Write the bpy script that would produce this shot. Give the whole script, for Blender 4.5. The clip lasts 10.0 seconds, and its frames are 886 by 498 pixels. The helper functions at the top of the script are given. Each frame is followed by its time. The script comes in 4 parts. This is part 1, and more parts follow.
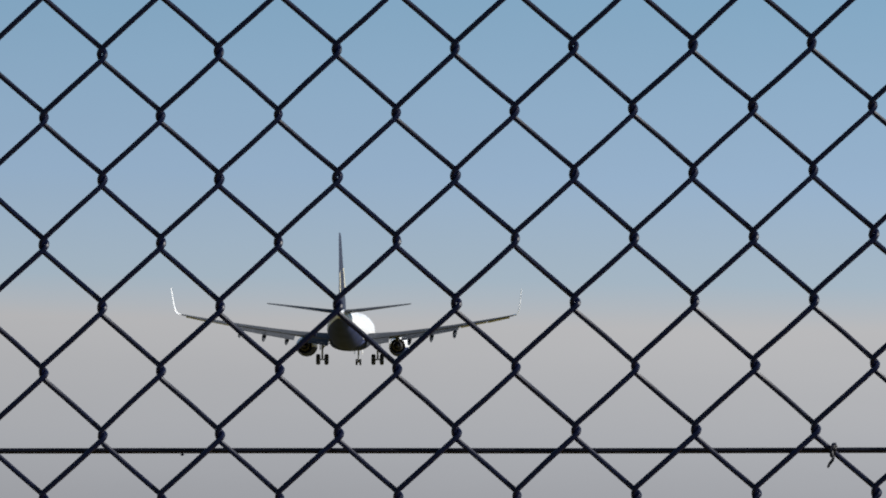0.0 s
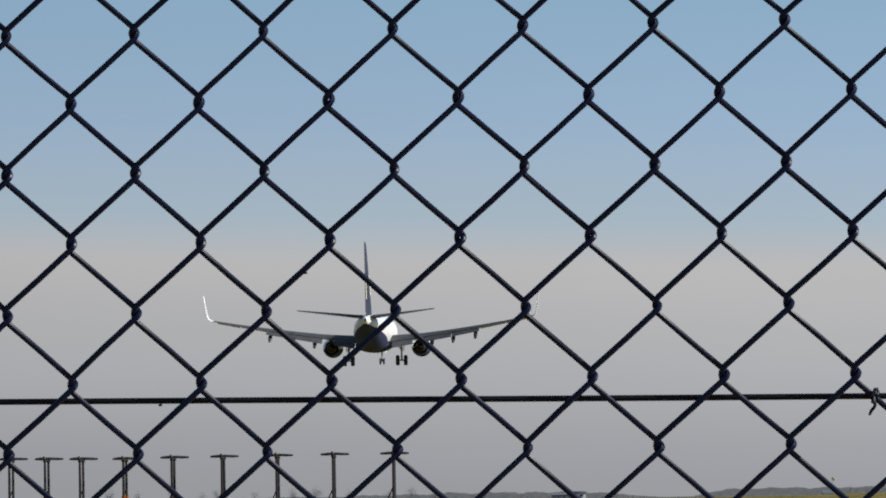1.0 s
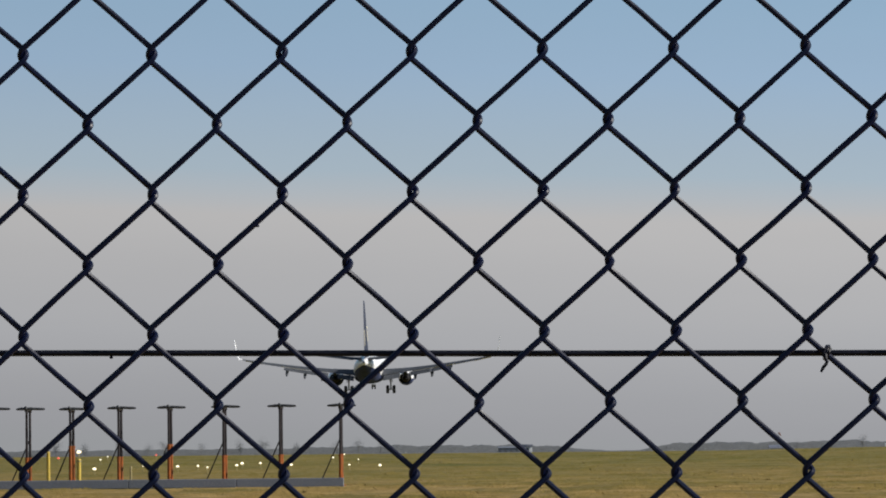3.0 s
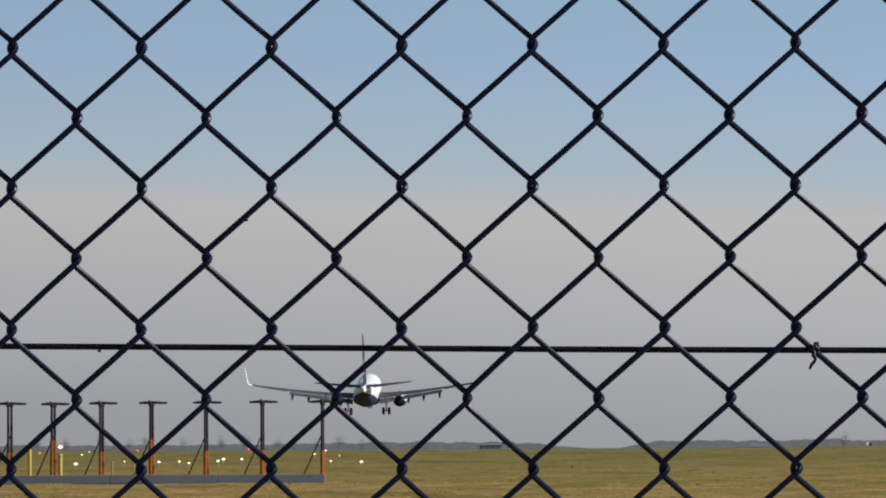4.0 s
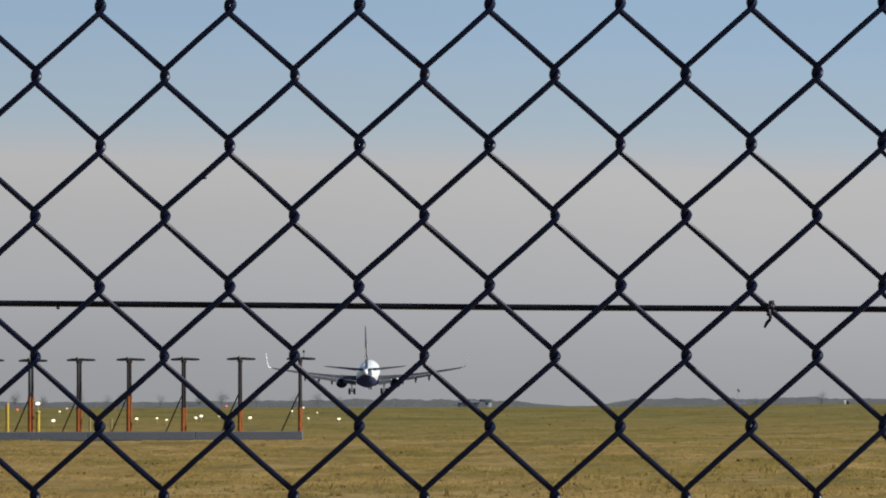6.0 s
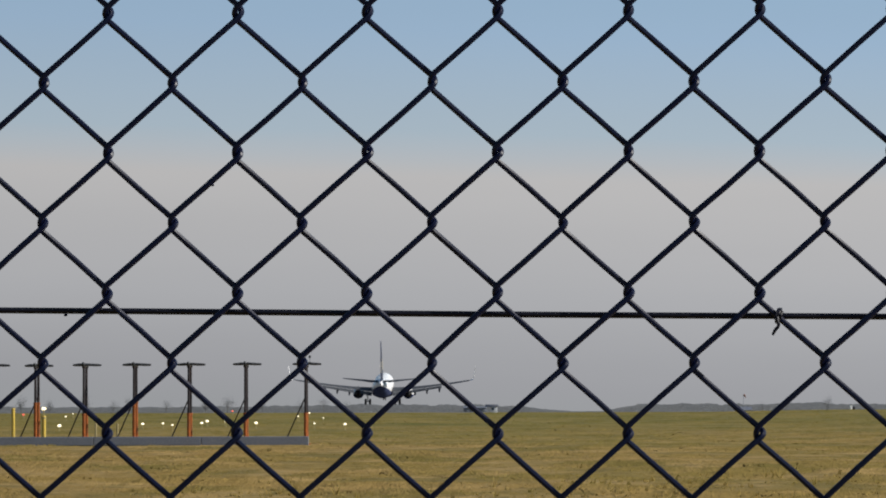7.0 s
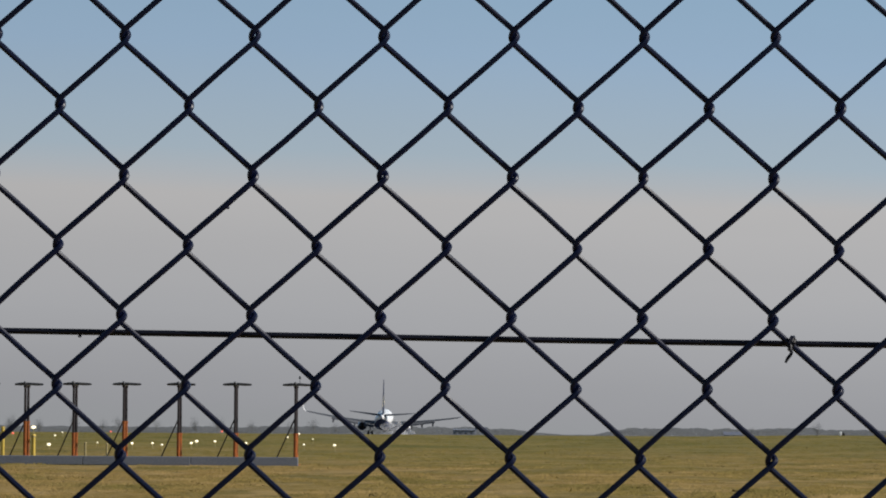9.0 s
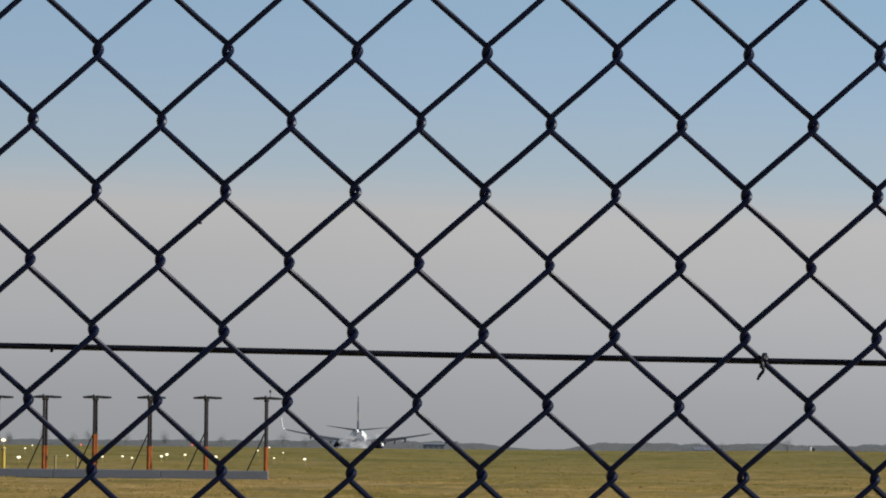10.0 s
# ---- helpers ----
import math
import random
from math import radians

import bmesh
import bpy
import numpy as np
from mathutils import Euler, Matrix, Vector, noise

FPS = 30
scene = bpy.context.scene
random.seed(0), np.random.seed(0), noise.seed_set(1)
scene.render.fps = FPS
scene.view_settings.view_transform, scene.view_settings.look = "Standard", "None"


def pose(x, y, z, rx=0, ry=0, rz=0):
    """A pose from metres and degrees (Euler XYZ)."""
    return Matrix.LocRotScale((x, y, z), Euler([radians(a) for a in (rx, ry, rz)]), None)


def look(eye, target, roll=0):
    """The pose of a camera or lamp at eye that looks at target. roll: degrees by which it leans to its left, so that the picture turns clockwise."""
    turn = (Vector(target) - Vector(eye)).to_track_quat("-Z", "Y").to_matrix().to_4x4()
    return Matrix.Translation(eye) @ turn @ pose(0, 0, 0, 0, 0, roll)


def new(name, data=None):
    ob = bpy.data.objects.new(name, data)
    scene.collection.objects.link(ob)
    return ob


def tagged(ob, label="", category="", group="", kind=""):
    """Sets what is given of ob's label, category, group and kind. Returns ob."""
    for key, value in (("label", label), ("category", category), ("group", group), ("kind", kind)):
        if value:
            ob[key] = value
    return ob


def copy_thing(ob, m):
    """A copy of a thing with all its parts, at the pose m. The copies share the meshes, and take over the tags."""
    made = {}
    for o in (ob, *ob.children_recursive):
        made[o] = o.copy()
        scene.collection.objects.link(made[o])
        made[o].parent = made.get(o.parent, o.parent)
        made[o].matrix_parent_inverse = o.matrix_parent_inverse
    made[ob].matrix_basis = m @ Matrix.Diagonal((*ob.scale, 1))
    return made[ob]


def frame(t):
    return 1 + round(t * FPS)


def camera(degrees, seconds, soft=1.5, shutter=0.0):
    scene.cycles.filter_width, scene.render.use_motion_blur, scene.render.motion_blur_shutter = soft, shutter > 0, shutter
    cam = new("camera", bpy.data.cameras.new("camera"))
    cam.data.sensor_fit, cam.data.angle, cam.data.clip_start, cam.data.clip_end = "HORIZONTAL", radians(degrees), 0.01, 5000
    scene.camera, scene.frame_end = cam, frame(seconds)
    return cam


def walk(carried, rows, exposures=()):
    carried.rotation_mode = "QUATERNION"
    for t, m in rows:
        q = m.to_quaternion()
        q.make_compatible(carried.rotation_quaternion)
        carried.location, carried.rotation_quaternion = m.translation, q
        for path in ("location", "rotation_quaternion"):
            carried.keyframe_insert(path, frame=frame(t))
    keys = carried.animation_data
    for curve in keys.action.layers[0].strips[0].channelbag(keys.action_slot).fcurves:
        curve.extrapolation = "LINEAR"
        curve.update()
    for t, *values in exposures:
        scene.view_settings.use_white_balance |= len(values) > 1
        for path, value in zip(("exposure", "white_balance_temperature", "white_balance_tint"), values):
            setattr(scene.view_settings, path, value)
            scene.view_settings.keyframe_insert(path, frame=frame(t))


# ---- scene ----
# ---------- camera ----------
cam = camera(10.1, 10.0, soft=1.9)


def aim(x, y, z, yaw, pitch, roll):
    """A pose at an eye from the turn to the left, the tilt upwards and the roll, in degrees."""
    a, b = radians(yaw), radians(pitch)
    way = Vector((-math.sin(a) * math.cos(b), math.cos(a) * math.cos(b), math.sin(b)))
    return look((x, y, z), Vector((x, y, z)) + way * 50, roll)


PATH = [
    (0, aim(0.0144, -0.2544, 1.6893, 1.2282, 3.5226, -0.5583)),
    (0.2, aim(0.0108, -0.0967, 1.6969, 1.1549, 3.5015, -0.5840)),
    (0.3, aim(0.0081, -0.0433, 1.7039, 1.0540, 3.4710, -0.6200)),
    (0.5, aim(0.0060, -0.0008, 1.7007, 1.1061, 3.4530, -0.6869)),
    (0.7, aim(0.0007, -0.0022, 1.7002, 1.1427, 3.1589, -0.7746)),
    (0.8, aim(0.0009, -0.0032, 1.7002, 1.1643, 3.0164, -0.8511)),
    (1, aim(0.0015, 0.0004, 1.6999, 1.1014, 2.8202, -0.9130)),
    (1.1, aim(0.0022, -0.0009, 1.6986, 0.6931, 3.0239, -0.9481)),
    (1.2, aim(0.0018, -0.0022, 1.7009, 0.4322, 3.0851, -0.9832)),
    (1.3, aim(0.0028, -0.0036, 1.7010, 0.5521, 2.9322, -1.0184)),
    (1.5, aim(0.0017, -0.0062, 1.7011, 0.6948, 2.8089, -1.0886)),
    (1.7, aim(0.0022, -0.0041, 1.7014, 0.5772, 2.9213, -0.9872)),
    (1.8, aim(0.0012, -0.0031, 1.7007, 0.6154, 2.8756, -0.9365)),
    (2, aim(-0.0009, -0.0010, 1.7010, 0.6649, 2.6935, -0.8351)),
    (2.2, aim(-0.0013, -0.0015, 1.7023, 0.5287, 2.6632, -0.7891)),
    (2.3, aim(-0.0014, -0.0017, 1.7011, 0.5424, 2.5929, -0.7661)),
    (2.5, aim(-0.0005, -0.0022, 1.7022, 0.4877, 2.5848, -0.7201)),
    (2.7, aim(-0.0005, 0.0001, 1.7009, 0.5503, 2.4164, -0.5774)),
    (3.8, aim(-0.0034, 0.0108, 1.7011, 0.3343, 2.1789, -0.4731)),
    (4, aim(-0.0041, 0.0057, 1.7001, 0.3151, 2.2340, -0.2783)),
    (4.2, aim(-0.0036, 0.0034, 1.7001, 0.2884, 2.2578, -0.2670)),
    (4.3, aim(-0.0021, 0.0023, 1.7000, 0.2297, 2.2339, -0.2613)),
    (4.5, aim(0.0000, 0.0000, 1.7000, 0.0000, 2.2480, -0.2500)),
    (4.7, aim(0.0010, 0.0004, 1.6998, 0.1610, 1.9137, -0.2363)),
    (4.8, aim(0.0016, 0.0006, 1.6992, 0.1614, 1.9022, -0.2294)),
    (5, aim(0.0030, 0.0010, 1.6988, 0.1579, 1.9285, -0.2157)),
    (5.2, aim(0.0032, 0.0001, 1.6992, 0.1024, 1.9496, -0.2244)),
    (5.3, aim(0.0037, -0.0004, 1.6987, 0.2335, 1.7957, -0.2288)),
    (5.5, aim(0.0050, -0.0013, 1.6988, 0.1682, 1.7972, -0.2375)),
    (5.7, aim(0.0067, -0.0030, 1.6993, 0.1182, 1.7211, -0.1883)),
    (6.8, aim(0.0070, -0.0102, 1.7009, 0.0092, 1.8627, -0.1638)),
    (7, aim(0.0059, -0.0040, 1.7011, 0.1370, 1.8068, -0.1317)),
    (7.2, aim(0.0029, -0.0056, 1.7023, 0.2155, 1.8134, 0.0339)),
    (7.3, aim(0.0013, -0.0064, 1.7014, 0.2882, 1.7919, 0.1166)),
    (7.5, aim(-0.0029, -0.0080, 1.7021, 0.1770, 2.0029, 0.2822)),
    (7.7, aim(-0.0048, -0.0085, 1.7031, 0.0080, 2.0477, 0.3252)),
    (7.8, aim(-0.0054, -0.0088, 1.7030, -0.0978, 2.1322, 0.3468)),
    (8, aim(-0.0062, -0.0093, 1.7022, -0.1004, 1.9678, 0.3898)),
    (8.2, aim(-0.0075, -0.0087, 1.7021, -0.1103, 1.8500, 0.4274)),
    (8.3, aim(-0.0069, -0.0085, 1.7015, -0.0979, 1.8507, 0.4461)),
    (8.5, aim(-0.0068, -0.0079, 1.7017, -0.0695, 1.8927, 0.4837)),
    (8.7, aim(-0.0064, -0.0086, 1.7031, -0.1781, 2.1479, 0.4501)),
    (8.8, aim(-0.0059, -0.0090, 1.7026, -0.1781, 2.1950, 0.4332)),
    (9, aim(-0.0062, -0.0097, 1.7022, 0.0358, 2.0611, 0.3996)),
    (9.2, aim(-0.0050, -0.0111, 1.7034, -0.1202, 2.1925, 0.3754)),
    (9.3, aim(-0.0050, -0.0119, 1.7024, -0.1793, 2.2759, 0.3633)),
    (9.5, aim(-0.0043, -0.0133, 1.7035, -0.2457, 2.3011, 0.3391)),
    (9.7, aim(-0.0055, -0.0117, 1.7031, 0.0565, 1.8369, 0.4397)),
    (9.8, aim(-0.0082, -0.0108, 1.7018, -0.0958, 1.9945, 0.4899)),
    (10, aim(-0.0070, -0.0092, 1.7032, -0.2958, 2.2255, 0.5905)),
]
walk(cam, PATH, exposures=[
    (0, -0.02, 6350, 10), (0.5, -0.02, 6350, 10), (1, -0.0, 6450, 10), (1.5, -0.04, 6500, 10), (2.5, -0.03, 6500, 10), (4, 0.0, 6500, 10), (8, 0.0, 6500, 10),
    (8.5, -0.09, 6500, 10), (9.5, -0.1, 6500, 10), (9.7, -0.05, 6500, 9.5), (10, 0.0, 6500, 9)])

# ---------- sky and sun ----------
SUN_ELEVATION, SUN_AZIMUTH = radians(30), radians(101)  # azimuth from +y towards +x


def srgb(r, g, b):
    return [((c / 255 + 0.055) / 1.055) ** 2.4 if c > 10 else c / 255 / 12.92 for c in (r, g, b)] + [1.0]


def build_world():
    world = bpy.data.worlds.new("hazy_sky")
    world.use_nodes = True
    scene.world = world
    nt = world.node_tree
    nt.nodes.clear()
    out, back = nt.nodes.new("ShaderNodeOutputWorld"), nt.nodes.new("ShaderNodeBackground")
    sky = nt.nodes.new("ShaderNodeTexSky")
    sky.sky_type, sky.sun_disc = "NISHITA", False
    sky.sun_elevation, sky.sun_rotation = SUN_ELEVATION, SUN_AZIMUTH
    sky.dust_density, sky.air_density = 2.0, 1.2
    dim = nt.nodes.new("ShaderNodeVectorMath")
    dim.operation = "SCALE"
    dim.inputs["Scale"].default_value = 0.07
    nt.links.new(sky.outputs[0], dim.inputs[0])
    co, sep = nt.nodes.new("ShaderNodeTexCoord"), nt.nodes.new("ShaderNodeSeparateXYZ")
    nt.links.new(co.outputs["Generated"], sep.inputs[0])
    # the top of the haze layer falls a little to the right and is softly uneven
    tilt = nt.nodes.new("ShaderNodeMath")
    tilt.operation = "MULTIPLY_ADD"
    tilt.inputs[1].default_value = 0.0283
    nt.links.new(sep.outputs[0], tilt.inputs[0])
    nt.links.new(sep.outputs[2], tilt.inputs[2])
    stretch = nt.nodes.new("ShaderNodeMapping")
    stretch.inputs["Scale"].default_value = (9, 9, 60)
    nt.links.new(co.outputs["Generated"], stretch.inputs["Vector"])
    wisps = nt.nodes.new("ShaderNodeTexNoise")
    wisps.inputs["Scale"].default_value, wisps.inputs["Detail"].default_value = 1.0, 4.0
    nt.links.new(stretch.outputs[0], wisps.inputs["Vector"])
    uneven = nt.nodes.new("ShaderNodeMath")
    uneven.operation = "MULTIPLY_ADD"
    uneven.inputs[1].default_value = 0.004
    nt.links.new(wisps.outputs[0], uneven.inputs[0])
    nt.links.new(tilt.outputs[0], uneven.inputs[2])
    scale = nt.nodes.new("ShaderNodeMath")
    scale.operation = "MULTIPLY_ADD"
    scale.inputs[1].default_value, scale.inputs[2].default_value = 4.0, 0.04 - 0.008
    nt.links.new(uneven.outputs[0], scale.inputs[0])
    ramp = nt.nodes.new("ShaderNodeValToRGB")
    nt.links.new(scale.outputs[0], ramp.inputs[0])
    stops = [(0.0, 0.0, (153, 155, 158)), (0.004, 0, (156, 157, 161)), (0.022, 0, (170, 171, 174)), (0.046, 0, (185, 184, 184)),
             (0.0545, 0, (166, 182, 194)), (0.075, 0, (151, 176, 200)), (0.112, 0, (132, 167, 193)), (0.2, 0, (110, 152, 192))]
    el = ramp.color_ramp.elements
    for k, (e, _, c) in enumerate(stops):
        pos = max(0.0, e * 4.0 + 0.04)
        it = el[k] if k < 2 else el.new(pos)
        it.position, it.color = pos, srgb(*c)
    above = nt.nodes.new("ShaderNodeMapRange")
    above.inputs["From Min"].default_value, above.inputs["From Max"].default_value = 0.14, 0.5
    nt.links.new(sep.outputs[2], above.inputs["Value"])
    mix = nt.nodes.new("ShaderNodeMix")
    mix.data_type = "RGBA"
    nt.links.new(above.outputs[0], mix.inputs[0])
    side = nt.nodes.new("ShaderNodeMath")
    side.operation = "MULTIPLY_ADD"
    side.inputs[1].default_value, side.inputs[2].default_value = 0.36, 0.975
    nt.links.new(sep.outputs[0], side.inputs[0])
    streaky = nt.nodes.new("ShaderNodeMath")
    streaky.operation = "MULTIPLY_ADD"
    streaky.inputs[1].default_value = 0.06
    nt.links.new(wisps.outputs[0], streaky.inputs[0])
    nt.links.new(side.outputs[0], streaky.inputs[2])
    brighter = nt.nodes.new("ShaderNodeVectorMath")
    brighter.operation = "SCALE"
    nt.links.new(ramp.outputs[0], brighter.inputs[0])
    nt.links.new(streaky.outputs[0], brighter.inputs["Scale"])
    nt.links.new(brighter.outputs[0], mix.inputs[6])
    nt.links.new(dim.outputs[0], mix.inputs[7])
    nt.links.new(mix.outputs[2], back.inputs[0])
    nt.links.new(back.outputs[0], out.inputs[0])


build_world()
sun = new("sun", bpy.data.lights.new("sun", "SUN"))
sun.data.energy, sun.data.angle, sun.data.color = 4.7, radians(0.53), (1.0, 0.96, 0.89)
to_sun = Vector((math.sin(SUN_AZIMUTH) * math.cos(SUN_ELEVATION), math.cos(SUN_AZIMUTH) * math.cos(SUN_ELEVATION), math.sin(SUN_ELEVATION)))
sun.matrix_world = look(to_sun * 60, (0, 0, 0))


# ---------- materials ----------
def material(name, colour, rough=0.6, metal=0.0, second=None, scale=6.0, amount=0.5, bump=0.0, bump_scale=60.0, fine=None, glow=None, island=0.0, coat=0.0, stretch=(1, 1, 1), rough_var=0.1, gloss=0.5, through_light=0.0, veil=0.0):
    """A Principled material with stains at a large scale, grain at a fine one, and relief."""
    m = bpy.data.materials.new(name)
    m.use_nodes = True
    nt = m.node_tree
    b = nt.nodes["Principled BSDF"]
    b.inputs["Roughness"].default_value, b.inputs["Metallic"].default_value = rough, metal
    b.inputs["Coat Weight"].default_value = coat
    b.inputs["Specular IOR Level"].default_value = gloss
    co = nt.nodes.new("ShaderNodeTexCoord")
    mp = nt.nodes.new("ShaderNodeMapping")
    mp.inputs["Scale"].default_value = stretch
    nt.links.new(co.outputs["Object"], mp.inputs["Vector"])
    second = second or tuple(c * 0.7 for c in colour)

    def tex(sc, detail):
        n = nt.nodes.new("ShaderNodeTexNoise")
        n.inputs["Scale"].default_value, n.inputs["Detail"].default_value = sc, detail
        nt.links.new(mp.outputs[0], n.inputs["Vector"])
        return n

    def blend(fac, c1, c2):
        mx = nt.nodes.new("ShaderNodeMix")
        mx.data_type = "RGBA"
        nt.links.new(fac, mx.inputs[0])
        for socket, c in ((mx.inputs[6], c1), (mx.inputs[7], c2)):
            if isinstance(c, tuple):
                socket.default_value = (*c, 1)
            else:
                nt.links.new(c, socket)
        return mx.outputs[2]

    def spread(sock, lo, hi, to=1.0):
        r = nt.nodes.new("ShaderNodeMapRange")
        r.inputs["From Min"].default_value, r.inputs["From Max"].default_value, r.inputs["To Max"].default_value = lo, hi, to
        nt.links.new(sock, r.inputs["Value"])
        return r.outputs[0]

    large = tex(scale, 4)
    col = blend(spread(large.outputs[0], 0.35, 0.68, amount * 2 if amount < 0.5 else 1.0), tuple(colour), tuple(second))
    small = tex(bump_scale, 3)
    if fine:
        col = blend(spread(small.outputs[0], 0.5, 0.75), col, tuple(fine))
    if island:
        geo = nt.nodes.new("ShaderNodeNewGeometry")
        hsv = nt.nodes.new("ShaderNodeHueSaturation")
        v = nt.nodes.new("ShaderNodeMapRange")
        v.inputs["To Min"].default_value, v.inputs["To Max"].default_value = 1 - island, 1 + island
        nt.links.new(geo.outputs["Random Per Island"], v.inputs["Value"])
        nt.links.new(v.outputs[0], hsv.inputs["Value"])
        nt.links.new(col, hsv.inputs["Color"])
        col = hsv.outputs[0]
    nt.links.new(col, b.inputs["Base Color"])
    rr = nt.nodes.new("ShaderNodeMapRange")
    rr.inputs["To Min"].default_value, rr.inputs["To Max"].default_value = max(0.02, rough - rough_var), min(1, rough + rough_var)
    nt.links.new(small.outputs[0], rr.inputs["Value"])
    nt.links.new(rr.outputs[0], b.inputs["Roughness"])
    if bump:
        bp = nt.nodes.new("ShaderNodeBump")
        bp.inputs["Strength"].default_value, bp.inputs["Distance"].default_value = 0.6, bump
        nt.links.new(small.outputs[0], bp.inputs["Height"])
        nt.links.new(bp.outputs[0], b.inputs["Normal"])
    if veil:
        b.inputs["Alpha"].default_value = veil
    if through_light:
        leaf, mixed = nt.nodes.new("ShaderNodeBsdfTranslucent"), nt.nodes.new("ShaderNodeMixShader")
        nt.links.new(col, leaf.inputs[0])
        mixed.inputs[0].default_value = through_light
        nt.links.new(b.outputs[0], mixed.inputs[1])
        nt.links.new(leaf.outputs[0], mixed.inputs[2])
        nt.links.new(mixed.outputs[0], nt.nodes["Material Output"].inputs[0])
    if glow:
        b.inputs["Emission Color"].default_value = (*glow[0], 1)
        b.inputs["Emission Strength"].default_value = glow[1]
    return m


M_WIRE = material("coated_wire", (0.0014, 0.0045, 0.022), 0.38, 0, (0.0034, 0.0055, 0.026), 30, 0.5, 0.00005, 900, rough_var=0.06, gloss=0.22)
M_LINE = material("line_wire", (0.006, 0.007, 0.014), 0.45, 0, (0.01, 0.01, 0.018), 40, 0.5, 0.0002, 900, gloss=0.2)
M_WHITE = material("white_paint", (0.86, 0.86, 0.86), 0.28, 0, (0.74, 0.74, 0.74), 0.6, 0.4, 0.001, 9, gloss=0.15)
M_NAVY = material("navy_paint", (0.05, 0.062, 0.125), 0.6, 0, (0.038, 0.048, 0.1), 0.7, 0.5, 0.001, 9, gloss=0.03)
M_YELLOW = material("cream_yellow_paint", (0.78, 0.72, 0.52), 0.5, 0, (0.68, 0.62, 0.42), 1.5)
M_FIN = material("grey_navy_fin", (0.03, 0.036, 0.062), 0.5, 0, (0.038, 0.044, 0.07), 0.8, 0.5, 0.001, 9, gloss=0.12)
M_WING = material("grey_wing_paint", (0.075, 0.08, 0.092), 0.6, 0.0, (0.055, 0.06, 0.068), 0.9, 0.5, 0.001, 14, gloss=0.06)
M_ALU = material("bare_aluminium", (0.62, 0.63, 0.65), 0.3, 0.9, (0.5, 0.5, 0.52), 2)
M_HOT = material("heat_stained_metal", (0.06, 0.055, 0.05), 0.5, 0.6, (0.035, 0.033, 0.032), 3)
M_DARKIN = material("dark_duct", (0.03, 0.03, 0.033), 0.6, 0.2)
M_TYRE = material("tyre_rubber", (0.02, 0.02, 0.021), 0.85, 0, (0.03, 0.03, 0.03), 5)
M_STRUT = material("gear_strut_paint", (0.42, 0.43, 0.44), 0.4, 0.3, (0.3, 0.3, 0.3), 6)
M_POLE = material("dark_mast_paint", (0.012, 0.012, 0.015), 0.55, 0, (0.032, 0.022, 0.022), 1.3, 0.5, 0.002, 60, gloss=0.25)
M_ORANGE = material("orange_mast_paint", (0.34, 0.088, 0.014), 0.65, 0, (0.17, 0.058, 0.018), 2.2, 0.5, 0.002, 30, gloss=0.2)
M_ELEMENT = material("antenna_element", (0.035, 0.037, 0.04), 0.45, 0.3, (0.06, 0.06, 0.065), 5)
M_BEAM = material("weathered_grey_beam", (0.15, 0.16, 0.19), 0.8, 0, (0.13, 0.14, 0.167), 0.7, 0.5, 0.006, 12, fine=(0.2, 0.21, 0.23))
M_POST = material("yellow_post", (0.6, 0.42, 0.05), 0.5, 0, (0.45, 0.32, 0.06), 5)
M_STAKE = material("faded_stake", (0.36, 0.3, 0.12), 0.6, 0, (0.25, 0.2, 0.1), 5)
M_SMOKE = material("tyre_smoke", (0.8, 0.8, 0.83), 1.0, gloss=0.0, veil=0.17)
M_LAMP = material("lit_white_lamp", (0.8, 0.8, 0.75), 0.3, glow=((1.0, 0.9, 0.62), 1.7))
M_REDLAMP = material("lit_red_lamp", (0.6, 0.06, 0.05), 0.3, glow=((1.0, 0.16, 0.12), 1.3))
M_HUT = material("pale_cladding", (0.66, 0.67, 0.7), 0.6, 0, (0.55, 0.57, 0.6), 0.4)
M_HUTROOF = material("dark_roof_sheet", (0.13, 0.145, 0.19), 0.6, 0, (0.17, 0.18, 0.21), 0.5)
M_SHED = material("grey_blue_cladding", (0.2, 0.215, 0.26), 0.6, 0, (0.17, 0.19, 0.23), 0.3)
M_DOOR = material("grey_shed_door", (0.17, 0.185, 0.225), 0.6, 0, (0.15, 0.165, 0.2), 0.4)
M_SOCK = material("faded_orange_cloth", (0.16, 0.075, 0.05), 0.9, 0, (0.12, 0.07, 0.06), 2.0)
M_GLASS = material("dark_window", (0.05, 0.06, 0.07), 0.12)
# far bark and twigs: the haze of distance is mixed into their base colour
M_HAZED_BARK = material("hazed_bark", (0.22, 0.215, 0.215), 0.95, 0, (0.16, 0.16, 0.16), 1.0, island=0.1, gloss=0.1)
M_HAZED_TWIGS = material("hazed_twigs", (0.2, 0.21, 0.225), 0.95, 0, (0.17, 0.18, 0.195), 0.06, island=0.06, gloss=0.05, through_light=0.4)
M_ASPHALT = material("runway_asphalt", (0.12, 0.12, 0.125), 0.8, 0, (0.08, 0.08, 0.085), 0.05, 0.5, 0.01, 8)
M_BLADES = material("grass_blades", (0.43, 0.31, 0.105), 0.85, 0, (0.31, 0.245, 0.068), 0.22, 0.5, island=0.25, bump_scale=0.25, fine=(0.44, 0.32, 0.13), stretch=(1, 0.35, 1), gloss=0.15, through_light=0.58)


